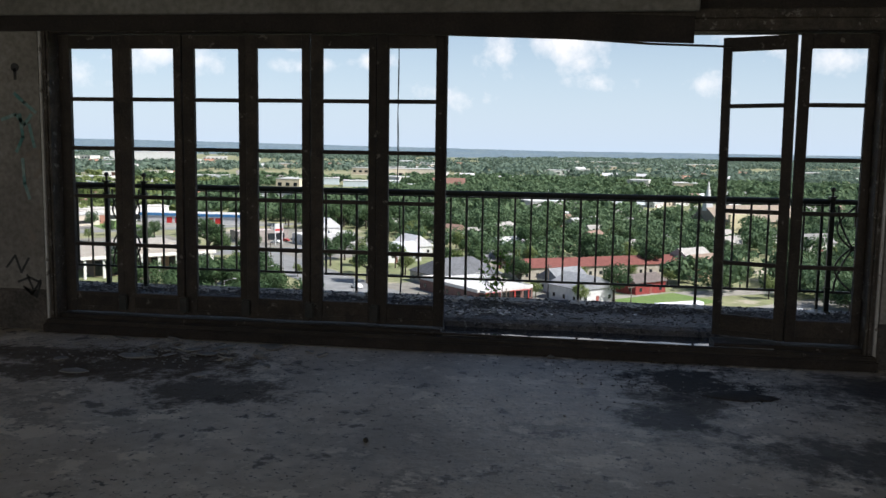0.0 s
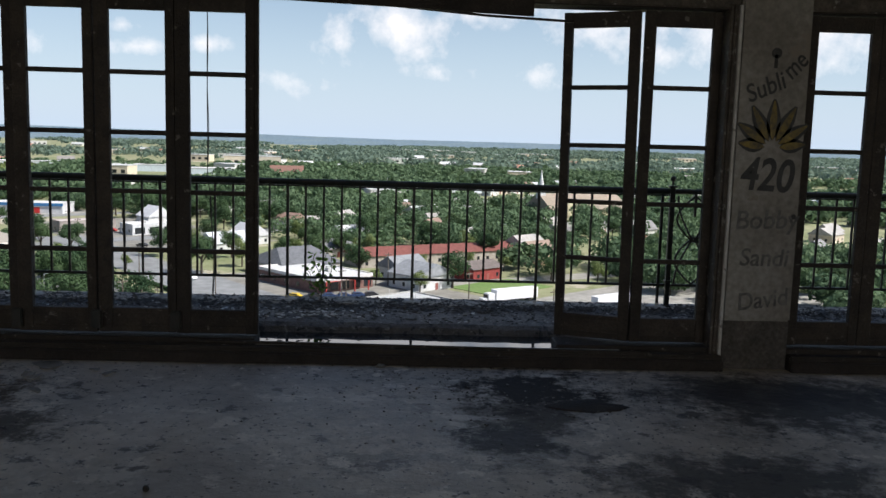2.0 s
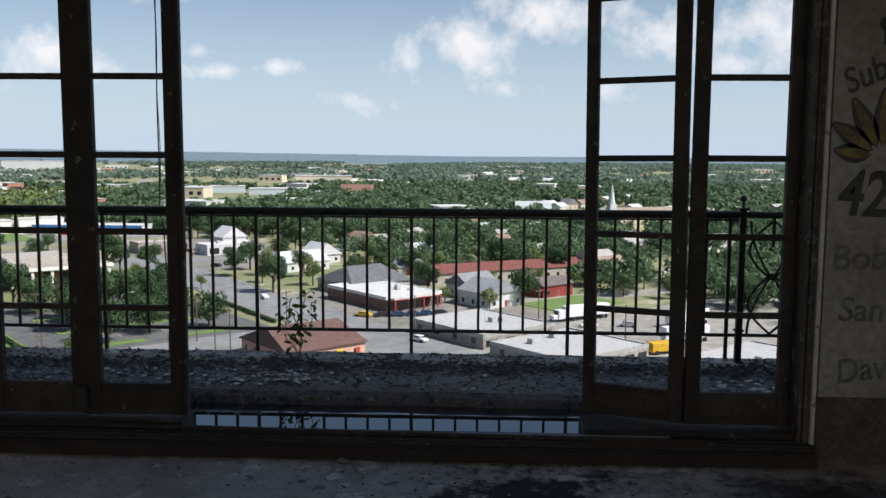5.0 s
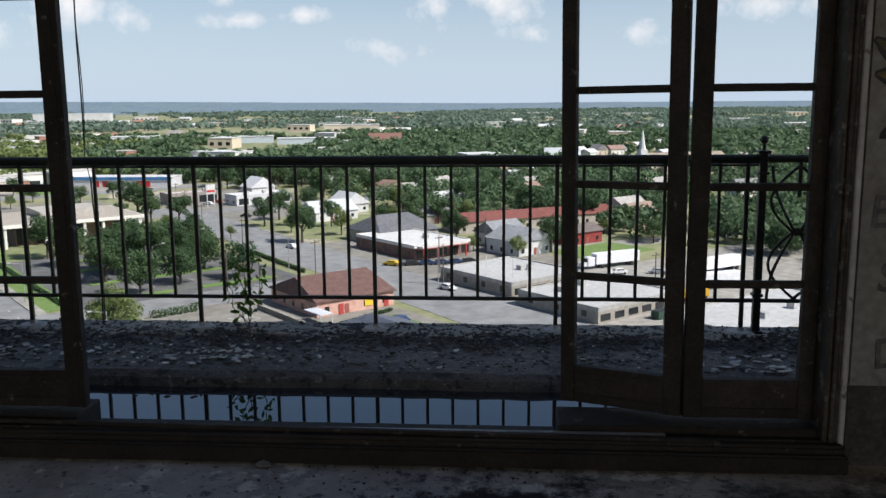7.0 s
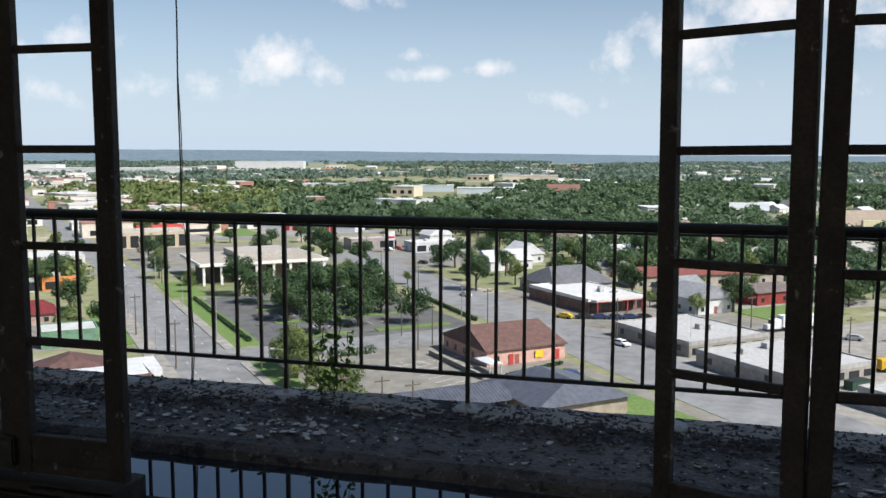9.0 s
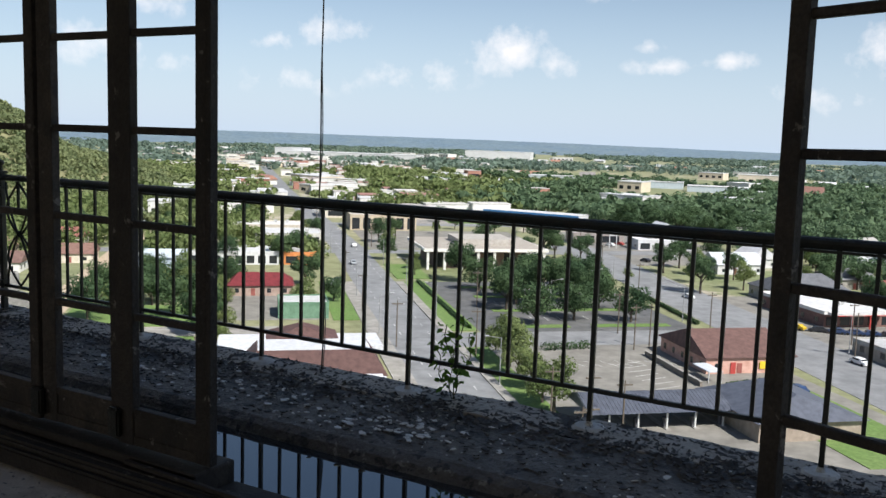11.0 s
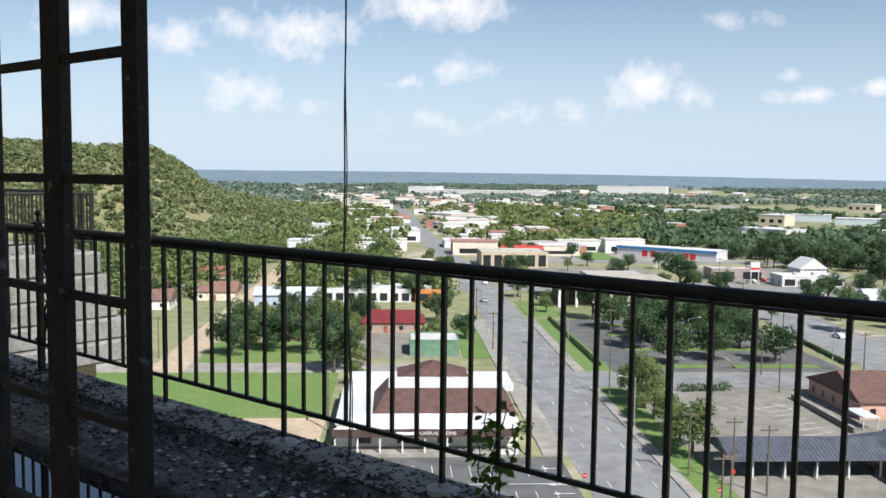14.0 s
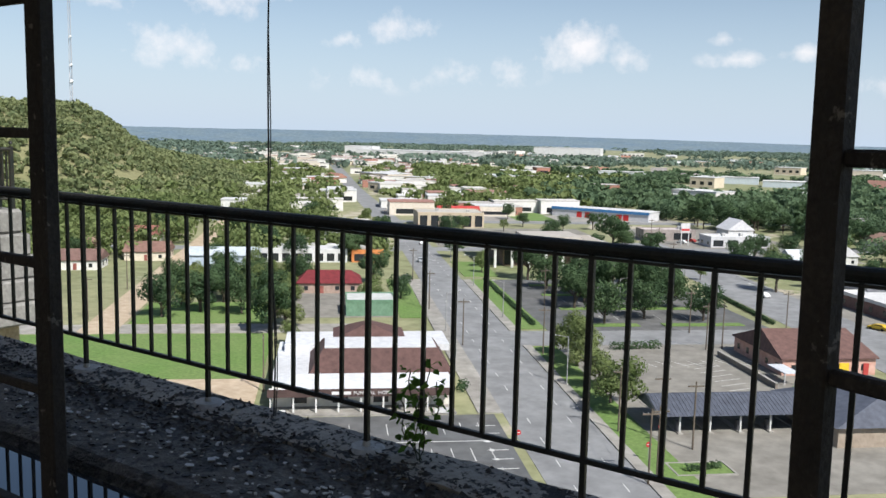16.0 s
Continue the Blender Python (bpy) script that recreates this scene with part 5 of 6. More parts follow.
for u, v in ((150, 131), (143, 133), (136, 131)):
    fl = base("flag_pole", town(u, v, G), "slim white pole by the shops", "pole", "white poles")
    part("shaft", rod(bmesh.new(), (0, 0, -.2), (0, 0, 8), .09, .06, 8), paint(0.63, 0.63, 0.63), fl)
    part("foot", boxed(-.6, .6, -.6, .6, -.2, .3), M_walk, fl)
sg = base("stop_sign", town(116, 48.8, G), "red octagonal stop sign on a post", "road sign")
part("post", rod(bmesh.new(), (0, 0, -.2), (0, 0, 2.4), .04, .04, 6), paint(.4, .4, .4), sg)
part("plate", rod(bmesh.new(), (-.06, 0, 2.5), (-.02, 0, 2.5), .42, .42, 8), paint(.5, .03, .03), sg, "red octagonal plate")


def lamp_post(u, v, turn):
    b = base("street_lamp", town(u, v, G, turn), "grey steel street lamp with long arm", "street lamp", "street lamps")
    part("shaft", rod(bmesh.new(), (0, 0, -.2), (0, 0, 9), .12, .07, 8), paint(.35, .35, .35), b)
    part("arm", rod(bmesh.new(), (0, 0, 8.8), (0, 2.6, 9.3), .05, .04, 6), paint(.35, .35, .35), b)
    part("head", boxed(-.18, .18, 2.3, 3.1, 9.2, 9.4, .04), paint(.45, .45, .45), b)


for u, v, t in ((146, 43.0, 0), (205, 43.0, 0), (250, 43.0, 0), (190, 27, 180), (238, 27, 180), (210, 74, 180), (228, 92, 180), (244, 76, 180), (200, 106, 0), (260, 112, 0), (162, 126, 0), (300, 43, 0), (330, 27, 180)):
    lamp_post(u, v, t)
sp = base("price_sign", town(352, 150, G), "tall white petrol station sign on posts", "sign")
for y in (-1.6, 1.6):
    part("post", boxed(-.15, .15, y - .15, y + .15, -.2, 9), paint(.6, .6, .6), sp)
part("panel", boxed(-.25, .25, -2, 2, 5.5, 9.5), paint(0.62, 0.62, 0.62), sp)
part("red_band", boxed(-.29, -.25, -1.8, 1.8, 6.3, 7.2), paint(.55, .04, .04), sp)
db = base("dumpster", town(106, 140, G), "dark green steel rubbish container", "dumpster")
part("bin", boxed(-1.0, 1.0, -2.4, 2.4, .1, 1.7, .05), paint(.03, .08, .05), db)
part("lid", boxed(-1.05, 1.05, -2.45, 2.45, 1.7, 1.8, .03), paint(.02, .03, .03), db)
for u, v in ((262, 108), (272, 112), (284, 114), (296, 110), (306, 118), (318, 112), (328, 104), (262, 118), (350, 52), (366, 50), (384, 60), (402, 82), (352, 92), (400, 110), (412, 128), (345, 122), (424, 96),
             (456, 62), (462, 96), (300, 20), (340, 18), (372, 24), (404, 22), (420, 18), (452, 20), (312, 46), (276, 50), (290, 52)):
    tree(u, v, tr.choice((0, 1, 2, 3)), tr.uniform(.75, 1.15))
# dark oaks behind the petrol station and round the shops
for u, v, k in ((332, 112, 1.7), (394, 196, 1.5), (402, 206, 1.4), (412, 198, 1.5), (424, 204, 1.4), (418, 216, 1.5), (404, 222, 1.4), (432, 222, 1.5), (392, 232, 1.3), (414, 236, 1.5),
                (440, 208, 1.3), (446, 236, 1.5), (400, 250, 1.3), (424, 252, 1.4), (376, 216, 1.2), (366, 232, 1.2), (350, 204, 1.2), (338, 222, 1.1), (432, 190, 1.4), (420, 188, 1.3), (445, 194, 1.4)):
    tree(u, v, sr.choice((0, 2)), k * sr.uniform(.9, 1.1))
# yard trees and house trees on the near right
for u, v in ((240, 176), (246, 150), (252, 170), (262, 182), (266, 158), (270, 200), (246, 206), (236, 196), (205, 166), (192, 162), (205, 192), (176, 178), (212, 232), (232, 240), (204, 214), (190, 216),
             (276, 150), (294, 152), (306, 172), (312, 196), (300, 210), (326, 206), (240, 132), (262, 140), (168, 214), (156, 222), (174, 232), (186, 250), (168, 252), (146, 236), (282, 140), (176, 165)):
    tree(u, v, tr.choice((0, 1, 2, 3)), tr.uniform(.8, 1.2))

# downtown strip and far buildings
fr = random.Random(33)
for i in range(250):
    u = fr.uniform(470, 1750)
    side = fr.choice((-1, 1))
    v = 35 - bend(u) + side * (16 + abs(fr.gauss(0, 1)) * (40 + (u - 470) * .12))
    w, d, h = fr.uniform(8, 18) * (1 + u / 2200), fr.uniform(8, 22) * (1 + u / 2200), fr.uniform(3.5, 8)
    c = fr.choice(((.74, .72, .68), (.66, .6, .52), (0.66, 0.66, 0.64), (.7, .68, .64), (.4, .2, .15), (.72, .7, .68)))
    b = base("building", town(u, v, G), "pale low commercial building in the far town centre", "building", "town centre buildings")
    part("wall", boxed(-w / 2, w / 2, -d / 2, d / 2, -.3, h), paint(*c), b)
    part("roof", boxed(-w / 2 - .3, w / 2 + .3, -d / 2 - .3, d / 2 + .3, h, h + .4), paint(*fr.choice(((0.60, 0.60, 0.60), (.6, .58, .55), (.45, .42, .4), (.36, .2, .16)))), b)
    part("window", boxed(-w / 2 - .1, -w / 2, -d * .35, d * .35, 1, h * .5), M_glass, b)


def far_block(x, y, w, d, h, col, label, turn=0, rise=0, roof=None, glazed=True):
    b = base("building", pose(x, y, G, 0, 0, turn), label, "building", "far buildings")
    part("wall", boxed(-w / 2, w / 2, -d / 2, d / 2, -.3, h), paint(*col), b)
    rc = roof or (0.62, 0.62, 0.62)
    if rise:
        part("roof", gable(bmesh.new(), -w / 2, w / 2, -d / 2, d / 2, h, h + rise, False, 1.0), paint(*rc), b)
    else:
        part("roof", boxed(-w / 2 - .4, w / 2 + .4, -d / 2 - .4, d / 2 + .4, h, h + .6), paint(*rc), b)
    n = max(3, int(w / 9)) if glazed else 0
    for k in range(n):
        xx = -w / 2 + w * (k + .5) / n
        part("window", boxed(xx - w / n * .25, xx + w / n * .25, -d / 2 - .1, -d / 2, h * .3, h * .65), M_glass, b)
    return b


far_block(-1052, 1448, 265, 80, 14, (0.62, 0.62, 0.62), "huge white factory hall on the plain", 20, glazed=False)
far_block(-925, 1838, 150, 80, 24, (0.64, 0.64, 0.64), "huge white factory hall on the plain", 20, glazed=False)
far_block(-1190, 1420, 60, 50, 20, (0.66, 0.66, 0.66), "long white factory hall on the plain", 20, glazed=False)
far_block(-118, 850, 30, 24, 7, (.27, .155, .115), "red brick school with gabled roof", 8, 7, (.25, .135, .105))
far_block(-160, 862, 46, 22, 6, (.36, .28, .24), "red brick school wing", 8)
far_block(-215, 935, 60, 26, 6, (.56, .62, .66), "long pale blue warehouse", 12, glazed=False)
far_block(-290, 965, 60, 26, 7, (.56, .62, .66), "long pale blue warehouse", 14, glazed=False)
far_block(-200, 1130, 70, 26, 15, (.72, .64, .52), "tan apartment block among trees", 10)
far_block(40, 640, 24, 14, 5, (.5, .5, .5), "white gabled hall among trees", 0, 5, (.5, .52, .54))
far_block(-420, 1010, 80, 26, 6, (.62, .66, .68), "pale roofed warehouse on the plain", 16, glazed=False)
for i in range(110):
    az, r = radians(fr.uniform(-34, 50)), fr.uniform(560, 2600)
    if fr.random() < .5:
        far_block(-math.sin(az) * r, math.cos(az) * r, fr.uniform(14, 30) * (1 + r / 1500), fr.uniform(12, 20) * (1 + r / 1500), fr.uniform(6, 10), fr.choice(((0.64, 0.63, 0.60), (.66, .58, .46), (.7, .68, .66))),
                  "pale building among distant trees", fr.uniform(-25, 25))
    else:
        far_block(-math.sin(az) * r, math.cos(az) * r, fr.uniform(12, 18) * (1 + r / 2500), 11, 4.5, fr.choice(((.7, .68, .64), (.6, .5, .4))),
                  "house among distant trees", fr.uniform(-25, 25), 4, fr.choice(((.3, .28, .27), (.4, .22, .16), (.6, .6, .62))))
for i in range(150):
    az, r = radians(fr.uniform(-36, 14)), fr.uniform(240, 900)
    x, y = -math.sin(az) * r, math.cos(az) * r
    u, v = DU.x * x + DU.y * y, DV.x * x + DV.y * y
    if v < 225 or (abs(u - 300) < 40 and abs(v - 400) < 40):
        continue
    house(u, v, fr.uniform(9, 13), fr.uniform(10, 16), fr.uniform(3.2, 4.5), fr.uniform(2.4, 4), fr.choice(((.7, .69, .66), (.6, .52, .42), (0.60, 0.60, 0.59))),
          fr.choice(((.25, .24, .24), (.55, .55, .57), (.3, .2, .16), (.4, .38, .36))), "small house among green trees", fr.uniform(-20, 20))

# the hill with its mast
def smooth(a, b, x):
    t = min(1, max(0, (x - a) / (b - a)))
    return t * t * (3 - 2 * t)


def hill_z(az, r):
    """Height of the hill at degrees left of +y and metres out."""
    side = 0.55 * smooth(52.5, 57.5, az) + 0.45 * smooth(44, 56, az)
    back = smooth(430, 760, r) * (1 - smooth(900, 1300, r))
    return G - 1 + side * back * (60 + 5 * noise.noise((az * .15, r * .004, 0)) + 0.35 * max(0, az - 57))


bm = bmesh.new()
rows = []
for i in range(60):
    az = 43 + 60 * i / 59
    rows.append([bm.verts.new((-math.sin(radians(az)) * r, math.cos(radians(az)) * r, hill_z(az, r))) for r in [420 + 30 * k for k in range(31)]])
for a, b in zip(rows, rows[1:]):
    for k in range(30):
        bm.faces.new((a[k], b[k], b[k + 1], a[k + 1]))
thing("hill", bm, M_hill, "green wooded hill at the edge of town", "hill", kind="structure")
ma = math.radians(57.4)
mx, my = -math.sin(ma) * 800, math.cos(ma) * 800
mz = hill_z(57.4, 800)
mast = base("radio_mast", pose(mx, my, mz), "tall thin lattice radio mast on the hill", "mast")
bm = bmesh.new()
for k in range(3):
    a = k * 2.094
    rod(bm, (1.3 * math.cos(a), 1.3 * math.sin(a), -2), (1.1 * math.cos(a), 1.1 * math.sin(a), 95), .22, .18, 5)
for k in range(32):
    for j in range(3):
        a, b2 = j * 2.094, (j + 1) * 2.094
        rod(bm, (1.2 * math.cos(a), 1.2 * math.sin(a), k * 3), (1.2 * math.cos(b2), 1.2 * math.sin(b2), k * 3 + 3), .12, .12, 4)
part("lattice", bm, paint(.5, .5, .52), mast)
for z, r in ((22, 1.5), (35, 1.2), (58, 1.0)):
    part("dish", rod(bmesh.new(), (2, -1, z), (2.8, -2.2, z), r, r * .8, 12), paint(.8, .8, .8), mast, "white dish aerial")

# ---- woods ----
NR = np.random.RandomState(5)


def blocked(u, v):
    if 22 < v + bend(u) < 48 and u < 1500:
        return True
    if 96 < v - (u - 60) * .073 < 128 and 60 < u < 380:
        return True
    if -58 < v < -40 and u < 640:
        return True
    if 326 < u < 346 or 436 < u < 456:
        return True
    if u < 300 and -70 < v < 215 and not (v > 165 and u > 215):
        return True
    if 255 < u < 335 and 40 < v < 110:
        return True
    if 340 < u < 500 and 0 < v < 130:
        return True
    if 395 < u < 515 and 100 < v < 184:
        return True
    if 300 < u < 420 and 135 < v < 215:
        return NR.rand() < .85
    if u > 470 and abs(v + bend(u) - 35) < 30 + (u - 470) * .10:
        return NR.rand() < .82
    return False


spots, far_spots, hill_spots = [], [], []
tries = 0
near_trees = 0
while tries < 30000:
    tries += 1
    az = radians(NR.uniform(-38, 62))
    r = math.sqrt(NR.uniform(235 ** 2, 1150 ** 2))
    x, y = -math.sin(az) * r, math.cos(az) * r
    u, v = DU.x * x + DU.y * y, DV.x * x + DV.y * y
    if blocked(u, v):
        continue
    dens = noise.noise((x * .006, y * .006, 1)) + .35 * noise.noise((x * .03, y * .03, 4))
    if dens < ((-0.06 if v > 140 else -0.34) if r < 430 else -0.34 if math.degrees(az) < 9 or r < 700 else -0.16) + .14 * NR.rand():
        continue
    if r < 430 and near_trees < 110 and NR.rand() < .30:
        near_trees += 1
        tree(u, v, int(NR.randint(0, 4)), NR.uniform(.75, 1.15))
    elif len(spots) < 10500:
        spots.append((x, y, r, NR.uniform(.65, 1.4)))
for _ in range(15000):
    az = radians(NR.uniform(-38, 62))
    r = math.sqrt(NR.uniform(1100 ** 2, 4100 ** 2))
    x, y = -math.sin(az) * r, math.cos(az) * r
    if noise.noise((x * .0016, y * .0016, 7)) + .45 * noise.noise((x * .007, y * .007, 2)) < (-.16 if math.degrees(az) < 6 else .02):
        continue
    u, v = DU.x * x + DU.y * y, DV.x * x + DV.y * y
    if u < 1700 and abs(v + bend(u) - 35) < 40 + (u - 470) * .08 and NR.rand() < .8:
        continue
    far_spots.append((x, y, r, NR.uniform(.8, 1.4)))
for _ in range(8200):
    az, r = NR.uniform(43, 88), math.sqrt(NR.uniform(430 ** 2, 950 ** 2))
    if noise.noise((az * .4, r * .02, 3)) < -.45:
        continue
    hill_spots.append((-math.sin(radians(az)) * r, math.cos(radians(az)) * r, hill_z(az, r) if az > 44 else G, NR.uniform(.45, 1.05)))


def wood(name, pts, templates, material, label, z_at=None):
    out = []
    for i, p in enumerate(pts):
        t = templates[i % len(templates)]
        a = NR.uniform(0, 6.28)
        c, s = math.cos(a), math.sin(a)
        k = p[3]
        q = np.empty_like(t)
        q[:, 0] = (t[:, 0] * c - t[:, 1] * s) * k + p[0]
        q[:, 1] = (t[:, 0] * s + t[:, 1] * c) * k + p[1]
        q[:, 2] = t[:, 2] * k * NR.uniform(.85, 1.15) + (z_at(p) if z_at else G)
        out.append(q)
    return tagged(new(name, quads(name, np.concatenate(out), material)), label, "trees", kind="stuff")


def lobed(seed, rad, h, n):
    r = random.Random(seed)
    L = [(0, 0, h * .55, rad * .7)]
    for k in range(n):
        a = k * 6.283 / n + r.uniform(-.4, .4)
        L.append((math.cos(a) * rad * .55, math.sin(a) * rad * .55, h * r.uniform(.3, .7), rad * r.uniform(.35, .55)))
    return L


near_t = [leaf_cloud(300, lobed(i, 4.2 + (i % 3) * 1.3, 7.0 + (i % 4) * 1.2, 7), 0.58, 400 + i, .30) for i in range(10)]
mid_t = [leaf_cloud(54, lobed(i, 4.2 + (i % 3) * 1.3, 7.0 + (i % 4) * 1.2, 5), 1.45, 100 + i, .15) for i in range(10)]
far_t = [leaf_cloud(26, [(l[0] * 2.2, l[1] * 2.2, l[2] * 1.0, l[3] * 1.5) for l in lobed(i, 6.0, 8.0, 6)], 2.9, 200 + i, .15) for i in range(8)]
hill_t = [leaf_cloud(38, lobed(i, 4.6, 6.0, 5), 1.35, 300 + i, .14) for i in range(8)]
def in_sun(p):
    """Whether woods here take the sunlit leaf colour, rather than the cloud-shaded one."""
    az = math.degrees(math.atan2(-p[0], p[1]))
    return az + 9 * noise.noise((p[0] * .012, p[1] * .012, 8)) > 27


# sun and cloud shade on the woods come from these two leaf colours
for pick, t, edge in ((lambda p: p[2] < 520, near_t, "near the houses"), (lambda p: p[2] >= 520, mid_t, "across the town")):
    wood("woods", [p for p in spots if pick(p) and not in_sun(p)], t, M_wood_far, "dense dark green trees, cloud shade put into the leaf colour, " + edge)
    wood("woods", [p for p in spots if pick(p) and in_sun(p)], t, M_wood_light, "yellow-green trees, sunlight put into the leaf colour, " + edge)
wood("far_woods", far_spots, far_t, M_wood_haze, "distant woods to the horizon, haze put into the leaf colour")
wood("hill_woods", hill_spots, hill_t, M_hillwood, "sunlit scrub and trees on the hill", lambda p: p[2])


# ---- cars, poles ----
def car(u, v, turn, col, label, z=G + .06):
    c = base("car", town(u, v, z, turn), label, "car", "parked cars")
    prof = [(-2.25, .35), (2.25, .35), (2.3, .75), (1.3, .92), (.7, 1.42), (-1.1, 1.45), (-1.9, .98), (-2.3, .9)]
    bm = bmesh.new()
    a = [bm.verts.new((x, -.86 + (.12 if z > 1 else 0), z)) for x, z in prof]
    b = [bm.verts.new((x, .86 - (.12 if z > 1 else 0), z)) for x, z in prof]
    bm.faces.new(a[::-1]), bm.faces.new(b)
    for i in range(len(prof)):
        bm.faces.new((a[i], a[(i + 1) % len(prof)], b[(i + 1) % len(prof)], b[i]))
    part("body", bm, paint(*col, .35), c)
    part("windscreen", boxed(.75, 1.2, -.68, .68, 1.0, 1.30), M_glass, c)
    for s in (-1, 1):
        part("side_window", boxed(-1.3, .6, s * .80 - .03, s * .80 + .03, 1.0, 1.34), M_glass, c)
        for x in (-1.4, 1.45):
            part("wheel", rod(bmesh.new(), (x, s * .72, .32), (x, s * .9, .32), .33, .33, 12), M_rubber, c)
    return c


WHITE, DARK, BLUE, SILVER = (.75, .75, .75), (.03, .03, .035), (.03, .06, .14), (.4, .42, .44)
for u, v, t, c, l in ((186, 135, 60, DARK, "black car parked by the shop"), (184, 138.5, 60, BLUE, "dark blue car parked by the shop"), (182, 142, 60, BLUE, "dark blue car parked by the shop"),
                      (180.5, 145.5, 62, BLUE, "blue car parked by the shop"), (179, 149, 62, DARK, "dark car parked in a row"), (189, 131, 30, (.65, .45, .03), "yellow car by the tyre shop"),
                      (155, 123.5, 185, WHITE, "white car on the divided road"), (232, 124, 5, WHITE, "white car on the divided road"), (255, 22, 90, SILVER, "silver car parked in a lot"),
                      (262, 24, 92, DARK, "dark car parked in a row"), (300, 32.5, 180, SILVER, "silver car on the main road"), (137, 97, 8, BLUE, "dark blue car on the grass edge"),
                      (350, 38, 0, WHITE, "white car on the main road"), (142, 168, 60, WHITE, "white pickup in the yard"), (136, 176, 40, SILVER, "silver car in the yard"),
                      (400, 38.5, 0, DARK, "dark car on the main road"), (360, 152, 30, WHITE, "white car parked in a lot"), (364, 158, 30, (.4, .05, .04), "red car parked in a lot"), (368, 165, 30, SILVER, "silver car parked in a lot"),
                      (310, 146, 20, DARK, "dark car parked in a row"), (316, 160, 70, WHITE, "white car parked in a lot")):
    car(u, v, t, c, l)
for u, v, t, L in ((150, 176, 78, 14), (128, 190, 84, 14), (116, 172, 70, 12)):
    b = base("truck_trailer", town(u, v, G + .05, t), "white box truck trailer parked in the yard", "truck", "parked trailers")
    part("box", boxed(-L / 2, L / 2, -1.25, 1.25, 1.1, 3.9, .06), paint(.76, .76, .78), b)
    for x in (-L / 2 + 1.2, -L / 2 + 2.5, L / 2 - 2.2):
        for s in (-1, 1):
            part("wheel", rod(bmesh.new(), (x, s * .9, .5), (x, s * 1.25, .5), .5, .5, 12), M_rubber, b)
    part("chassis", boxed(-L / 2, L / 2, -.5, .5, .8, 1.1), paint(.05, .05, .05), b)
    if L > 13 and u > 140:
        cab = part("cab", boxed(L / 2 + .3, L / 2 + 2.6, -1.15, 1.15, .7, 3.1, .15), paint(.7, .7, .72), b, "white truck cab")
        part("windscreen", boxed(L / 2 + 2.55, L / 2 + 2.65, -1.0, 1.0, 1.9, 2.8), M_glass, cab)
        part("bonnet", boxed(L / 2 + 2.6, L / 2 + 4.2, -.95, .95, .7, 1.9, .15), paint(.7, .7, .72), b)
b = base("school_bus", town(112, 158, G + .05, 75), "yellow bus parked in the yard", "bus")
part("body", boxed(-3.6, 3.6, -1.15, 1.15, .6, 2.7, .15), paint(.62, .38, .02), b)
for i in range(4):
    part("window", boxed(-3.2 + 1.5 * i, -2.1 + 1.5 * i, -1.17, -1.15, 1.7, 2.4), M_glass, b)
for x in (-2.4, 2.4):
    for s in (-1, 1):
        part("wheel", rod(bmesh.new(), (x, s * .95, .5), (x, s * 1.28, .5), .5, .5, 12), M_rubber, b)


def pole_kind():
    p = base("utility_pole", Matrix.Identity(4), "weathered wooden utility pole with crossarm", "utility pole", "utility poles")
    part("pole", rod(bmesh.new(), (0, 0, -.3), (0, 0, 10), .16, .11, 8), M_pole, p)
    part("crossarm", boxed(-.08, .08, -1.2, 1.2, 9.2, 9.4), M_pole, p)
    for y in (-1.1, -.5, .5, 1.1):
        part("insulator", rod(bmesh.new(), (0, y, 9.4), (0, y, 9.6), .05, .05, 6), paint(.3, .3, .3), p)
    return p


pole = pole_kind()
pole.matrix_world = town(121, 44.2)
for u, v, t in ((168, 44, 0), (113, 52.5, 0), (215, 26, 0), (172, 84, 90), (260, 26, 0), (300, 45, 0), (186, 106, 0), (236, 110, 0), (172, 134, 0), (160, 126, 0), (350, 45, 0), (400, 26, 0),
                (205, -54, 0), (245, -54, 0), (145, -10, 90), (280, 116, 0), (150, 158, 0), (120, 155, 0), (190, 165, 0), (102, 43, 0), (330, 130, 0), (365, 140, 0)):
    copy_thing(pole, town(u, v, G, t))
bm = bmesh.new()
for (a, b2) in (((121, 44.2), (168, 44)), ((102, 43), (121, 44.2)), ((215, 26), (260, 26)), ((186, 106), (236, 110))):
    for off in (-1.1, 1.1):
        p0, p1 = W2(a[0], a[1] + off), W2(b2[0], b2[1] + off)
        pts = [(p0[0] + (p1[0] - p0[0]) * k / 8, p0[1] + (p1[1] - p0[1]) * k / 8, G + 9.6 - 4 * .9 * (k / 8) * (1 - k / 8)) for k in range(9)]
        tube(bm, pts, .025, 4)
thing("power_lines", bm, M_cable, "sagging power lines between poles", "cable", kind="stuff")
# hedges along the divided road and car park
def hedge(u0, v0, u1, v1, w=.9, h=1.0, label="clipped dark green hedge"):
    n = int(math.hypot(u1 - u0, v1 - v0) / .8)
    lobes = []
    for i in range(n + 1):
        x, y = W2(u0 + (u1 - u0) * i / n, v0 + (v1 - v0) * i / n)
        lobes.append((x, y, G + h * .5, w * .75))
    return tagged(new("hedge", quads("hedge", leaf_cloud(n * 70, lobes, .20, int(u0 + v0)), M_tree)), label, "hedge")


hedge(196, 108, 245, 112)
hedge(196, 48.5, 262, 48.5)
hedge(172, 60, 173, 70, 1.6, 1.6, "loose grassy shrubs on a traffic island")
hedge(142, 86, 146, 101, .7, .8)
hedge(105, 48.5, 106, 53, 1.0, .8, "low green shrubs in a kerbed bed")
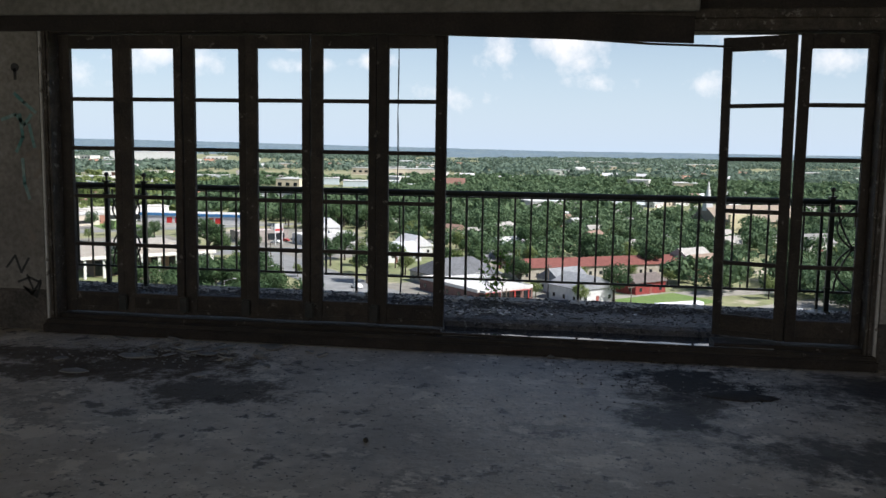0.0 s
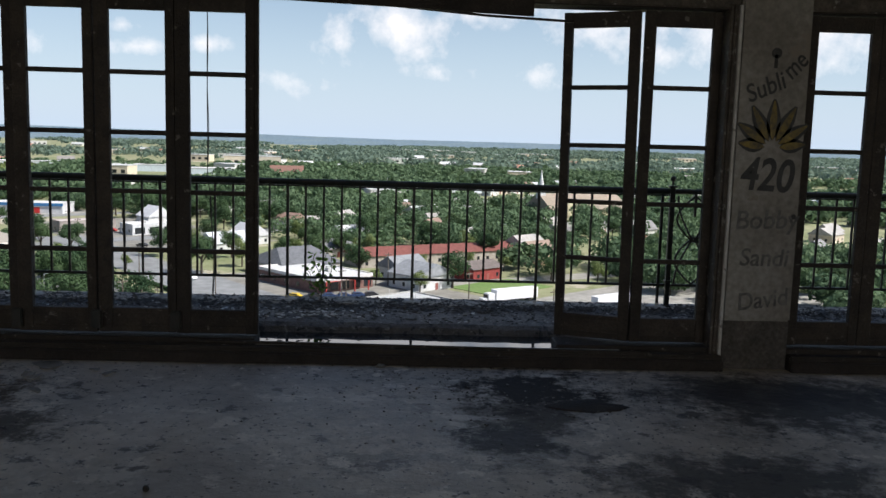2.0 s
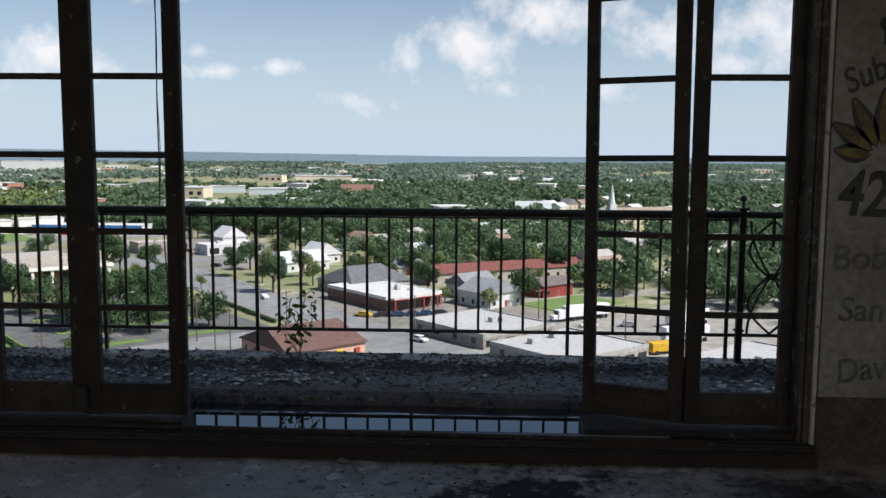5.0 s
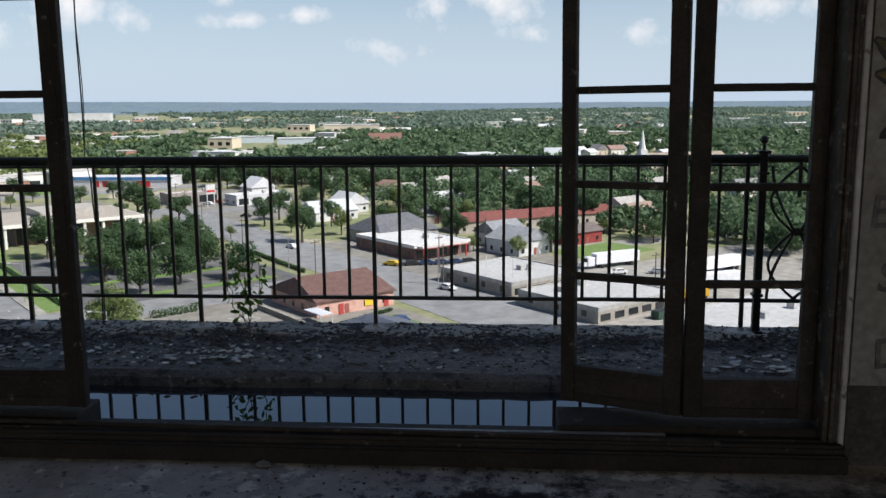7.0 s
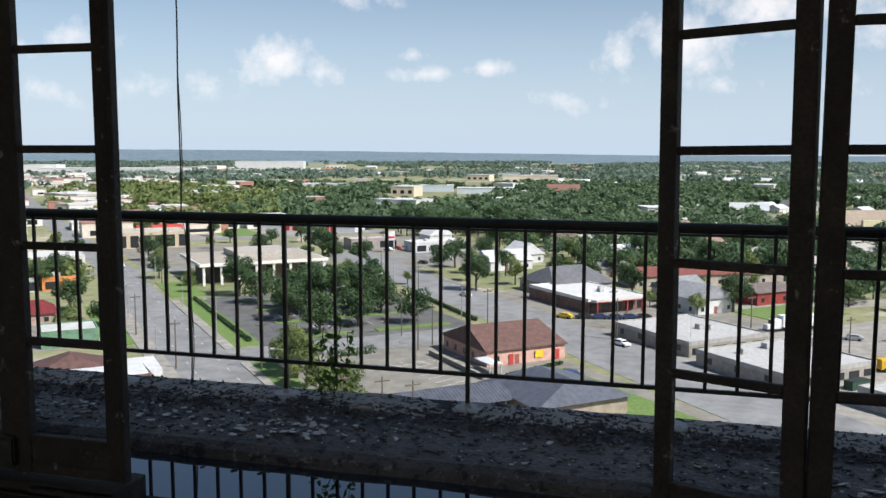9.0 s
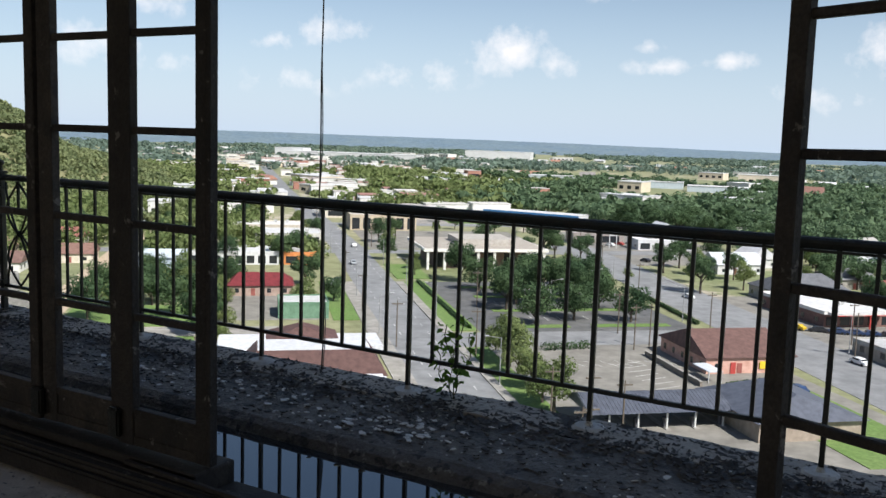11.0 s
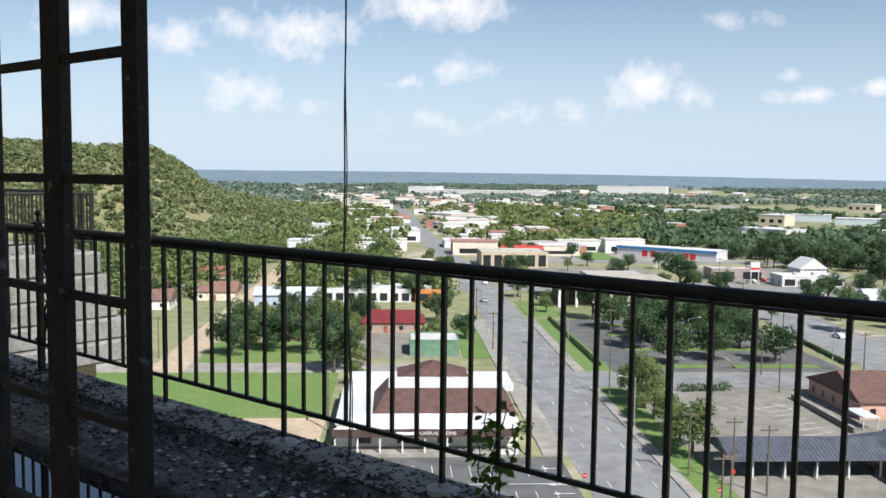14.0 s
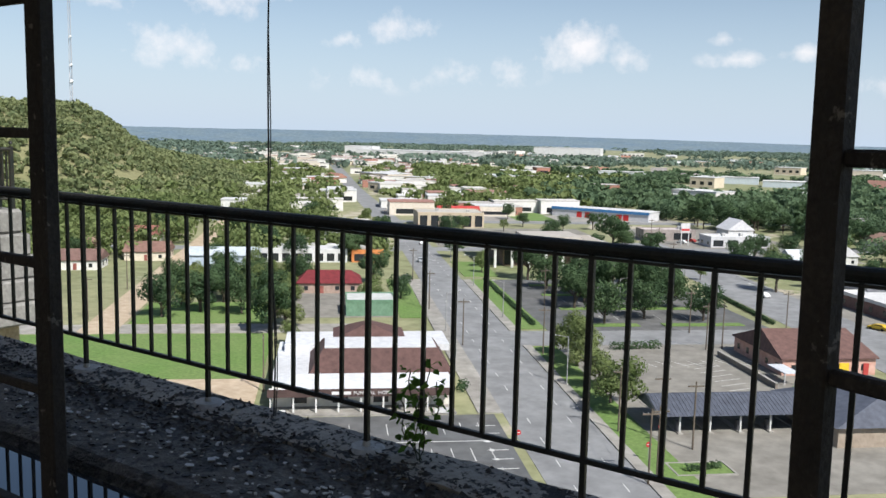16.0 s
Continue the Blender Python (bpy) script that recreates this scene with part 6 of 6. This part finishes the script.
hedge(143.0, 23.5, 146.0, 24.5, 1.5, 1.4, "rounded green shrub beside the porch")
bed = base("planting_bed", town(105.5, 50.5, G), "kerbed planting bed on the forecourt", "planter")
for a in ((-2.4, 2.4, -4.2, -3.9), (-2.4, 2.4, 3.9, 4.2), (-2.4, -2.1, -3.9, 3.9), (2.1, 2.4, -3.9, 3.9)):
    part("kerb", boxed(*a, -.2, .22), M_walk, bed)
part("soil", boxed(-2.1, 2.1, -3.9, 3.9, -.2, .12), M_grass, bed, "grass and soil")
rw = base("retaining_wall", town(154, 80.5, G), "low weathered concrete retaining wall beside a shop", "wall")
part("wall", boxed(-12, 12, -.25, .25, -.2, 1.0), paint(.24, .21, .18), rw)
part("coping", boxed(-12.1, 12.1, -.32, .32, 1.0, 1.12), M_walk, rw)


def arrow(u, v):
    """A white painted lane arrow."""
    bm = box(bmesh.new(), -.09, .09, -1.6, .5, 0, .012)
    slab(bm, [(-.42, .5), (.42, .5), (0, 1.5)], 0, .012)
    a = thing("lane_arrow", bm, M_line, "white painted arrow on the car park", "road marking", "lane arrows")
    a.matrix_world = town(u, v, G + .07)
    return a


for u in (125, 121.5, 118, 114.5, 111, 107.5, 104):
    arrow(u, 24.5)
for i in range(7):
    b = thing("bay_line", boxed(-.06, .06, -3, 3, 0, .012), M_line, "faded white parking bay line", "road marking", "parking bay lines")
    b.matrix_world = town(142 + 3 * i, 74, G + .05, 18)
for u, v in ((109, 44.4), (115, 27.5)):
    sg = base("road_sign", town(u, v, G + .1), "round red and white no-entry sign on a post", "road sign", "no-entry signs")
    part("post", rod(bmesh.new(), (0, 0, -.2), (0, 0, 2.2), .04, .04, 6), paint(.4, .4, .4), sg)
    part("plate", rod(bmesh.new(), (-.06, 0, 2.3), (-.02, 0, 2.3), .38, .38, 16), paint(.5, .03, .03), sg, "red round plate")
    part("bar", boxed(-.08, -.06, -.26, .26, 2.24, 2.36), M_line, sg, "white bar")
for u, v in ((177, 28.9), (101, 32.5 + 9), (117, 49.2), (171, 80), (187, 83), (220, 57)):
    copy_thing(pole, town(u, v, G, 0))

# other wing of the building with its own balcony
wing = base("wing", pose(-12.3, 6.8, 0), "tan stone wing of the same building with a railed balcony", "building")
part("wall", boxed(-14, 0.0, -5.1, 0.0, -42, -1.84), M_stone, wing, "tan stone wall")
part("ledge", boxed(-14.2, 0.12, -5.2, 0.12, -.3, 0.12, .05), M_ledge, wing, "grey stone ledge")
for k in range(4):
    o = 0.20 + 0.11 * k
    part("cornice_step", boxed(-14.2, o, -5.2 - o, o, -.3 - .385 * (k + 1), -.303 - .385 * k, .035), M_ledge, wing, "weathered grey cornice slab")
for k in range(14):
    part("stone_course", boxed(-14, 0.03, -5.13, 0.03, -2.45 - .6 * k, -1.90 - .6 * k, .03), M_stone, wing)
part("upper_wall", boxed(-14, -2.6, -4.5, -1.2, .12, 9), M_stone, wing)
bm = rod(bmesh.new(), (0, 0, 1.15), (-14, 0, 1.15), .03, .03, 8)
rod(bm, (0, 0, 1.15), (0, -5, 1.15), .03, .03, 8)
rod(bm, (0, 0, .3), (-14, 0, .3), .02, .02, 6)
rod(bm, (0, 0, .3), (0, -5, .3), .02, .02, 6)
part("rail", bm, M_iron, wing)
for i in range(33):
    part("baluster", boxed(-.012, .012, -.012 - .154 * i, .012 - .154 * i, .12 if i % 7 == 0 else .3, 1.15), M_iron, wing)
for i in range(1, 60):
    part("baluster", boxed(-.012 - .154 * i, .012 - .154 * i, -.012, .012, .12 if i % 7 == 0 else .3, 1.15), M_iron, wing)
for x, y in ((0, 0), (0, -.42), (-.42, 0), (0, -4.9)):
    bm = boxed(x - .03, x + .03, y - .03, y + .03, .1, 1.2)
    ball(bm, (x, y, 1.26), .035, 8)
    part("newel", bm, M_iron, wing)
